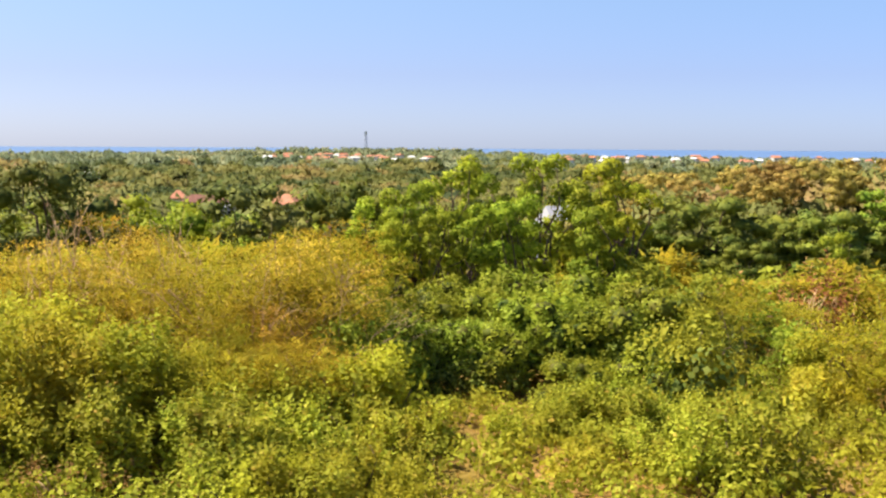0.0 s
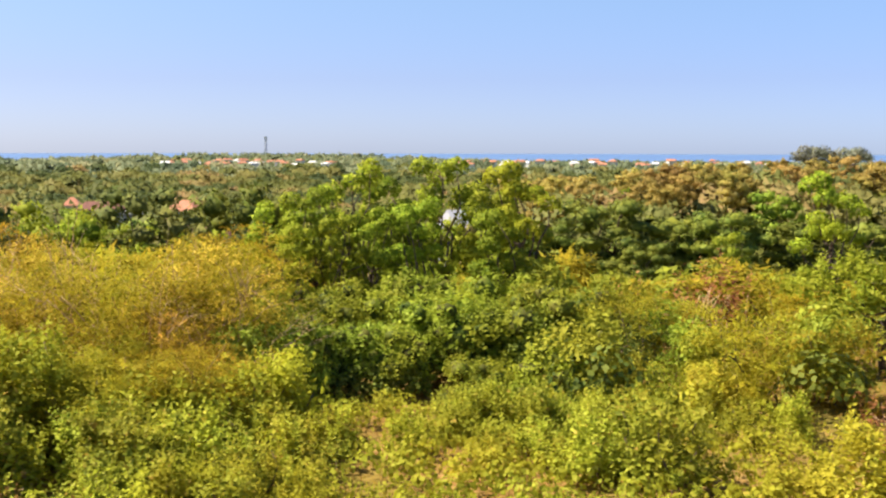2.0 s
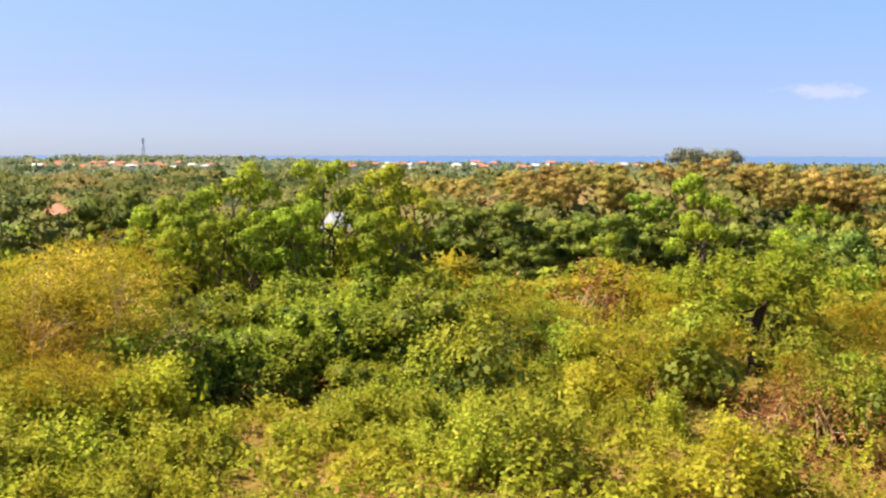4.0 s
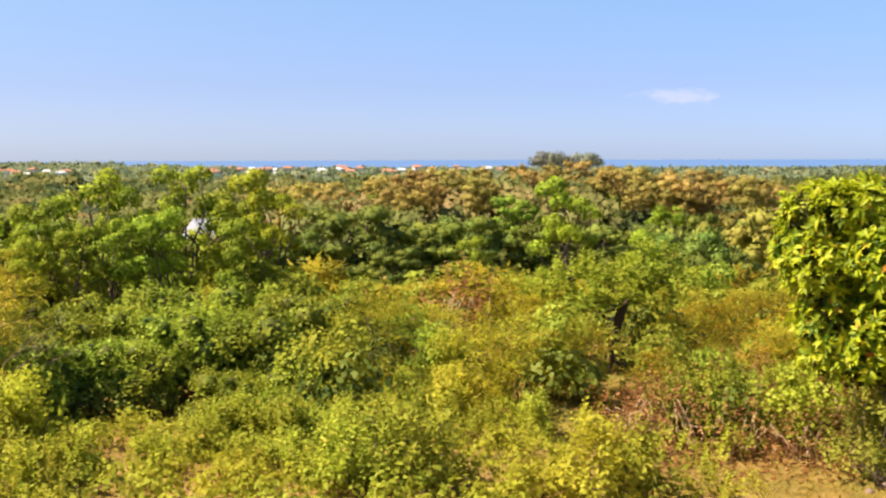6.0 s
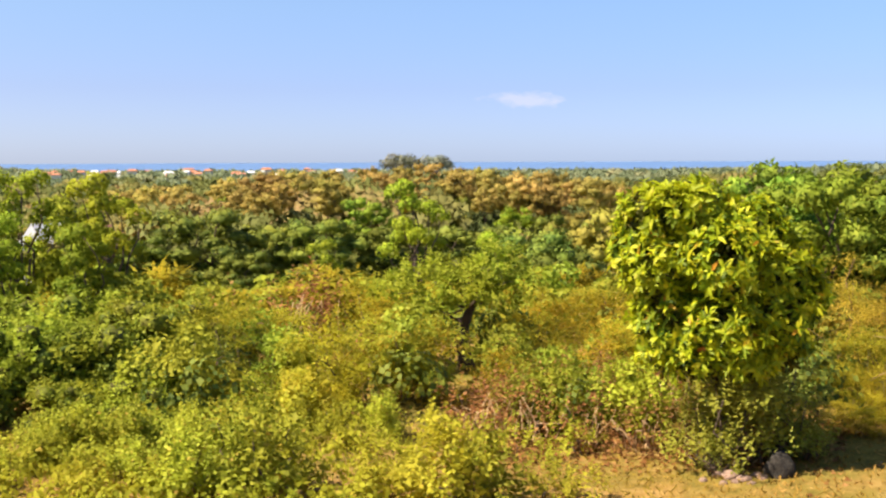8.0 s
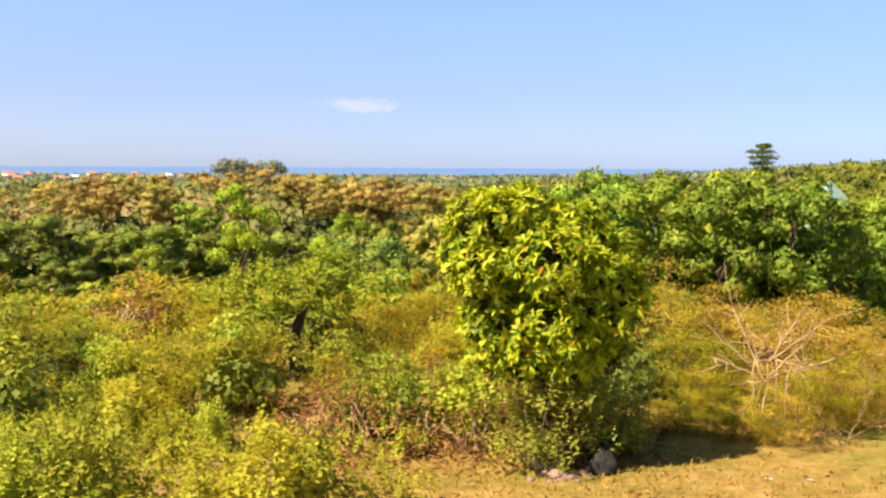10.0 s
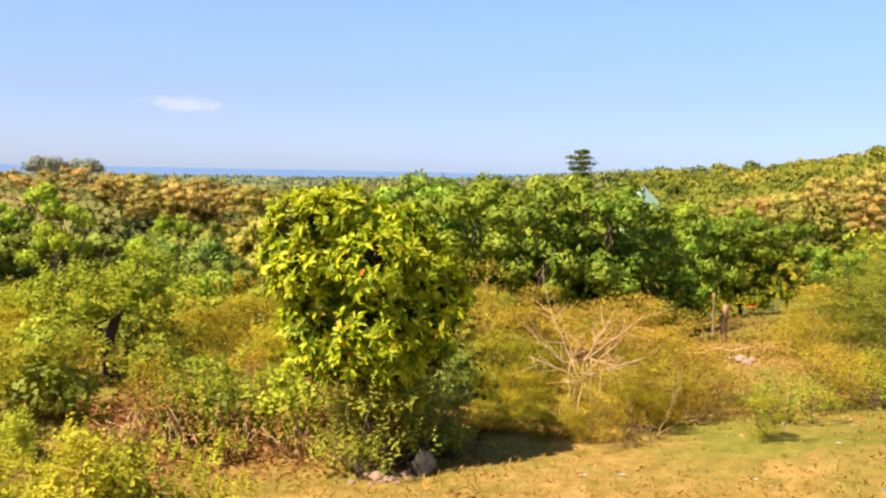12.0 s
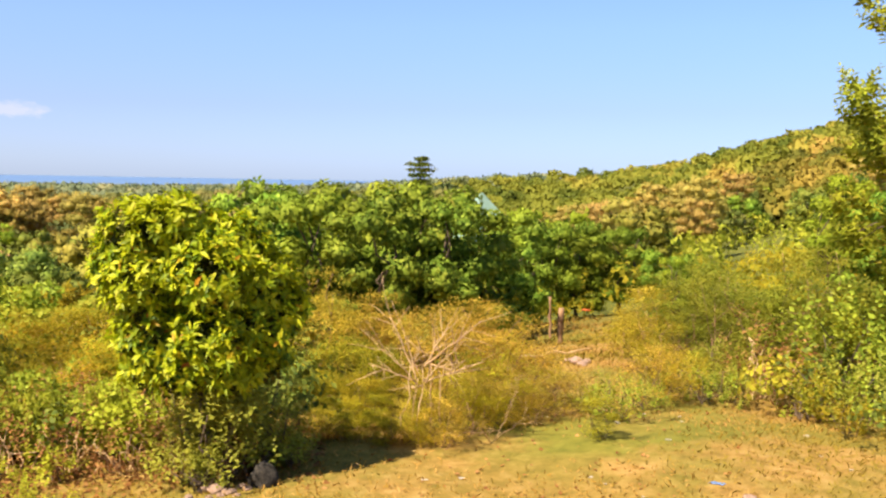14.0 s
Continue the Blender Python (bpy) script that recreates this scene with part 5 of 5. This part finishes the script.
part("trunk", mesh_of("trunk", *tube(np.array([(0.06, 0, -0.2), (0.04, 0, 0.1), (-0.02, 0, 0.4), (0.0, 0, 0.65), (0.09, 0, 0.88), (0.22, 0, 1.15)]), [0.15, 0.125, 0.105, 0.09, 0.065, 0.04], 9), M["bark_dark"], False), snag)
part("limb", limb_mesh("limb", r_s, (0.0, 0, 0.62), (-0.40, 0.05, 1.15), 0.04, 0.02, "bark_dark"), snag)
for i in range(7):
    part("limb", limb_mesh("limb", r_s, (0.06, 0, 0.92), SL[i][:3], 0.022, 0.006, "bark"), snag)
post(spot(25.2, 16.8), 0.75, 0.04, 7, "bark", "thin dark leaning trunk stub in the scrub", "trunk_stub")


def rag(name, where, size, seed, mat, label):
    """A crumpled sheet lying on the ground."""
    r = np.random.default_rng(seed)
    n = 9
    g = np.linspace(-1, 1, n)
    X, Y = np.meshgrid(g, g, indexing="ij")
    Z = 0.16 + 0.12 * r.normal(size=(n, n)) * (1 - 0.6 * np.hypot(X, Y))
    v = np.stack([X + 0.06 * r.normal(size=(n, n)), Y * 0.5 + 0.06 * r.normal(size=(n, n)), np.maximum(Z, 0.02)], -1).reshape(-1, 3) * size
    f = [(i * n + j, (i + 1) * n + j, (i + 1) * n + j + 1) for i in range(n - 1) for j in range(n - 1)] + [(i * n + j, (i + 1) * n + j + 1, i * n + j + 1) for i in range(n - 1) for j in range(n - 1)]
    v = np.vstack([v, v - np.array([0, 0, 0.004])])
    f = np.vstack([f, np.array(f)[:, ::-1] + n * n])
    ob = new(name, mesh_of(name, v, f, M[mat]))
    ob.matrix_basis = Matrix.Translation(where) @ Matrix.Rotation(r.uniform(-0.4, 0.4) - radians(60), 4, "Z")
    return tagged(ob, label, "litter")


rag("plastic_scrap", spot(65.9, 11.75), 0.075, 1, "plastic_blue", "crumpled light blue plastic scrap on the grass")
rag("orange_cloth", spot(58.6, 28.5, 0.45), 0.11, 2, "plastic_orange", "bright orange cloth at the foot of the trees")
for i in range(34):
    b, d = rng.uniform(47, 74), rng.uniform(10.6, 15)
    tagged(rag("paper_scrap", spot(b, d), rng.uniform(0.018, 0.04), 50 + i, "litter", "small pale scrap of litter on the grass"), group="scraps of litter")


# ---------------------------------------------------------------- houses and the mast
def box(bm, x0, x1, y0, y1, z0, z1):
    vs = [bm.verts.new(c) for c in ((x0, y0, z0), (x1, y0, z0), (x1, y1, z0), (x0, y1, z0), (x0, y0, z1), (x1, y0, z1), (x1, y1, z1), (x0, y1, z1))]
    for q in ((0, 3, 2, 1), (4, 5, 6, 7), (0, 1, 5, 4), (1, 2, 6, 5), (2, 3, 7, 6), (3, 0, 4, 7)):
        bm.faces.new([vs[i] for i in q])


def box_mesh(name, mat, *sizes):
    bm = bmesh.new()
    for s in sizes:
        box(bm, *s)
    return bm_mesh(name, bm, M[mat])


def roof_mesh(w, d, z, rise, hip, eave, mat):
    """A hipped (hip > 0) or gabled roof with thick eaves, ridge along x."""
    bm = bmesh.new()
    x, y, k = w / 2 + eave, d / 2 + eave, max(w / 2 + eave - hip, 0.05)
    low = [bm.verts.new(c) for c in ((-x, -y, z), (x, -y, z), (x, y, z), (-x, y, z))]
    mid = [bm.verts.new(c) for c in ((-x, -y, z + 0.15), (x, -y, z + 0.15), (x, y, z + 0.15), (-x, y, z + 0.15))]
    a, b = bm.verts.new((-k, 0, z + rise)), bm.verts.new((k, 0, z + rise))
    bm.faces.new(low[::-1])
    for i in range(4):
        bm.faces.new((low[i], low[(i + 1) % 4], mid[(i + 1) % 4], mid[i]))
    bm.faces.new((mid[0], mid[1], b, a))
    bm.faces.new((mid[1], mid[2], b))
    bm.faces.new((mid[2], mid[3], a, b))
    bm.faces.new((mid[3], mid[0], a))
    return bm_mesh("roof", bm, M[mat])


def house(where, turn, w, d, h, rise, wall_mat, roof_mat, label, hip=2.0, eave=0.6, windows=3, group=""):
    e = tagged(new("house"), label, "house", group)
    e.matrix_basis = Matrix.Translation(where) @ Matrix.Rotation(turn, 4, "Z")
    part("wall", box_mesh("wall", wall_mat, (-w / 2, w / 2, -d / 2, d / 2, -1.0, h)), e)
    part("roof", roof_mesh(w, d, h, rise, hip, eave, roof_mat), e)
    for i in range(windows):
        x = (i + 0.5) / windows * w - w / 2
        win = part("window", box_mesh("window", "plaster", (x - 0.65, x + 0.65, -d / 2 - 0.06, -d / 2 + 0.02, h * 0.3, h * 0.8)), e)
        part("pane", box_mesh("pane", "dark_glass", (x - 0.55, x + 0.55, -d / 2 - 0.09, -d / 2 - 0.05, h * 0.33, h * 0.77)), win)
    return e


house(spot(-12.0, 222, 1.3), radians(10), 7.5, 6, 5.0, 1.5, "plaster_grey", "roof_dark", "two-storey grey house with a brown tiled roof among trees", 2.0, 0.8, 3)
house(spot(-13.3, 226, 2.6), radians(10), 2.6, 4, 4.4, 1.6, "plaster", "roof_red", "narrow pale house with an orange tiled roof among trees", 1.5, 0.5, 1)
house(spot(-10.4, 232, 2.0), radians(5), 4, 4, 3.2, 0.6, "plaster_grey", "plaster", "low house with a pale flat roof among trees", 0.5, 0.4, 3)
house(spot(-7.9, 222, 2.2), radians(-22), 5.4, 5, 3.8, 2.0, "plaster", "roof_red", "small white house with a bright orange tiled roof", 2.4, 0.6, 2)
house(spot(-7.0, 150, 1.2), radians(-6), 6, 5, 3.8, 1.6, "plaster", "roof_dark", "low house with a faded red tiled roof behind the thicket", 2.0, 0.6, 2)
house(spot(5.9, 128, 1.2), radians(25), 3.4, 4.0, 4.2, 2.2, "plaster_grey", "sheet_roof", "small house with a white pitched roof among the trees", 0.2, 0.3, 1)
house(spot(8.0, 130, 1.2), radians(-8), 5.0, 4.5, 4.2, 1.8, "plaster_grey", "roof_dark", "low house with a weathered brown roof among the trees", 0.6, 0.3, 1)
house(spot(29.1, 140, -2.2), radians(-30), 4, 4, 4.6, 1.4, "plaster", "roof_red", "small house with a red tiled roof in the woods", 1.5, 0.5, 2)
house(spot(52.9, 96, 0.3), radians(-20), 4.8, 4.8, 4.2, 4.0, "plaster_grey", "roof_green", "house with a steep pale green metal roof among trees", 2.9, 0.3, 2)
for b, d in ((-17.4, 480),):
    house(spot(b, d, 1.5), radians(b), 5.5, 4, 1.6, 0.6, "plaster", "plaster", "distant shed with a pale metal roof", 0.5, 0.3, 0, "distant sheds")
r_v = np.random.default_rng(21)
for i in range(84):
    b = r_v.uniform(-9.0, -0.6) if i < 46 else r_v.uniform(5.2, 19.0) if i < 80 else r_v.uniform(20.0, 21.6)
    d = r_v.uniform(600, 800)
    red = r_v.random() < 0.7
    house(spot(b, d, r_v.uniform(-1.0, 1.0)), radians(-b + r_v.uniform(-40, 40)), r_v.uniform(3.4, 6.2), r_v.uniform(3.5, 5), r_v.uniform(2.6, 4.0), r_v.uniform(0.8, 1.4), "plaster", "roof_red" if red else "plaster", "distant white house with an orange tiled roof" if red else "distant white house with a pale roof", r_v.uniform(0.3, 2.0), 0.35, 0, "village houses")


def mast(where, height):
    e = tagged(new("radio_mast"), "tall grey steel lattice mast in the village", "mast")
    e.matrix_basis = Matrix.Translation(where)
    a, b = 1.25, 0.7
    legs = [((x * a, y * a, -1), (x * b, y * b, height)) for x, y in ((-1, -1), (1, -1), (1, 1), (-1, 1))]
    for p, q in legs:
        part("leg", mesh_of("leg", *tube(np.array([p, q], float), [0.24, 0.20], 6), M["steel"]), e)
    for i in range(9):
        t, u = i / 9, (i + 1) / 9
        for k in range(4):
            p0, p1 = (np.array(legs[k][0]) * (1 - t) + np.array(legs[k][1]) * t), (np.array(legs[(k + 1) % 4][0]) * (1 - u) + np.array(legs[(k + 1) % 4][1]) * u)
            part("brace", mesh_of("brace", *tube(np.array([p0, p1]), [0.10, 0.10], 4), M["steel"]), e)
    for k, z in enumerate((0.80, 0.90, 0.98)):
        part("antenna", box_mesh("antenna", "plaster", (-1.3, 1.3, -1.2, 1.2, height * z, height * z + 1.2)), e)
    return e


mast(spot(-3.95, 1150), 20.5)


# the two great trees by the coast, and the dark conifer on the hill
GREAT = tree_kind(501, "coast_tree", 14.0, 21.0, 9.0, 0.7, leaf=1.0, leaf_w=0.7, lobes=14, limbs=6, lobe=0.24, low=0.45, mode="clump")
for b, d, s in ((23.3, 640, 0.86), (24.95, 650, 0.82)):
    plant(GREAT, "great_tree", spot(b, d, -2.6), s * 1.5, b, "great spreading tree by the coast, its green greyed to stand for haze", "tree", "great trees", 0.98)


def conifer(where, height, seed):
    r = np.random.default_rng(seed)
    e = tagged(new("conifer"), "dark layered conifer standing above the wood", "tree")
    e.matrix_basis = Matrix.Translation(where)
    part("trunk", mesh_of("trunk", *tube(wander(r, (0, 0, -0.5), (0, 0, height), 7, 0.03), np.linspace(0.2, 0.05, 7), 7), M["bark_dark"], False), e)
    for i in range(7):
        z = height - 2.9 + 0.46 * i
        w = (0.9, 1.15, 0.8, 1.0, 1.3, 1.1, 0.55)[i]
        part("bough", mesh_of("bough", *crown_geometry(r, [(0.15 * (-1) ** i, 0, z, w, w * 0.9, 0.07)], 70, 8, 0.22, 0.4, 0.07, flat=0.6, depth=0.8), M["dark_tree"]), e)
    return e


conifer(spot(49.75, 96, 0.0), 3.2 + 96 * math.tan(radians(0.95)) - spot(49.75, 96).z, 3)

# ---------------------------------------------------------------- grass and fallen leaves
r_g = np.random.default_rng(90)


def ground_cover(name, count, bearings, ranges, mat, length, width, shape, lie, label, clump=None):
    b = r_g.uniform(*bearings, count)
    d = np.sqrt(r_g.uniform(ranges[0] ** 2, ranges[1] ** 2, count))
    x, y = d * np.sin(np.radians(b)), d * np.cos(np.radians(b))
    if clump:
        ok = (np.sin(x * clump + 1.7 * np.sin(y * clump * 0.7)) + np.sin(y * clump * 1.3 + 1)) > r_g.uniform(-1.6, 1.2, count)
        x, y = x[ok], y[ok]
    pos = np.stack([x, y, terrain(x, y) + 0.012], 1)
    ax = r_g.normal(size=pos.shape) * np.array([1, 1, 0.2]) + np.array([0, 0, 1.0 - lie])
    up = r_g.normal(size=pos.shape) + np.array([0, 0, 2.0 * lie])
    v, f = scatter_leaves(pos, ax, up, length * r_g.uniform(0.5, 1.4, len(pos)), width, shape, r_g)
    nor = np.repeat(unit(np.array([0, 0, 1.0]) + 0.22 * r_g.normal(size=pos.shape)), len(shape[0]), 0)
    return tagged(new(name, mesh_of(name, v, f, M[mat], normals=nor)), label, "ground cover", kind="stuff")


ground_cover("grass", 90000, (-24, 78), (8.6, 20), "grass", 0.055, 2.0, BLADE, 0.2, "short yellow-green grass over the clearing", 1.1)
ground_cover("far_grass", 36000, (40, 78), (18, 34), "grass", 0.13, 1.6, BLADE, 0.2, "longer dry grass at the back of the clearing", 0.8)
ground_cover("fallen_leaves", 14000, (26, 46), (10.2, 14), "dry", 0.06, 0.8, SIMPLE, 1.0, "rusty fallen leaves on the ground by the mango", 0.9)
ground_cover("scattered_leaves", 900, (44, 78), (9.5, 20), "dry", 0.05, 0.8, SIMPLE, 1.0, "dry brown leaves scattered over the grass", 0.7)
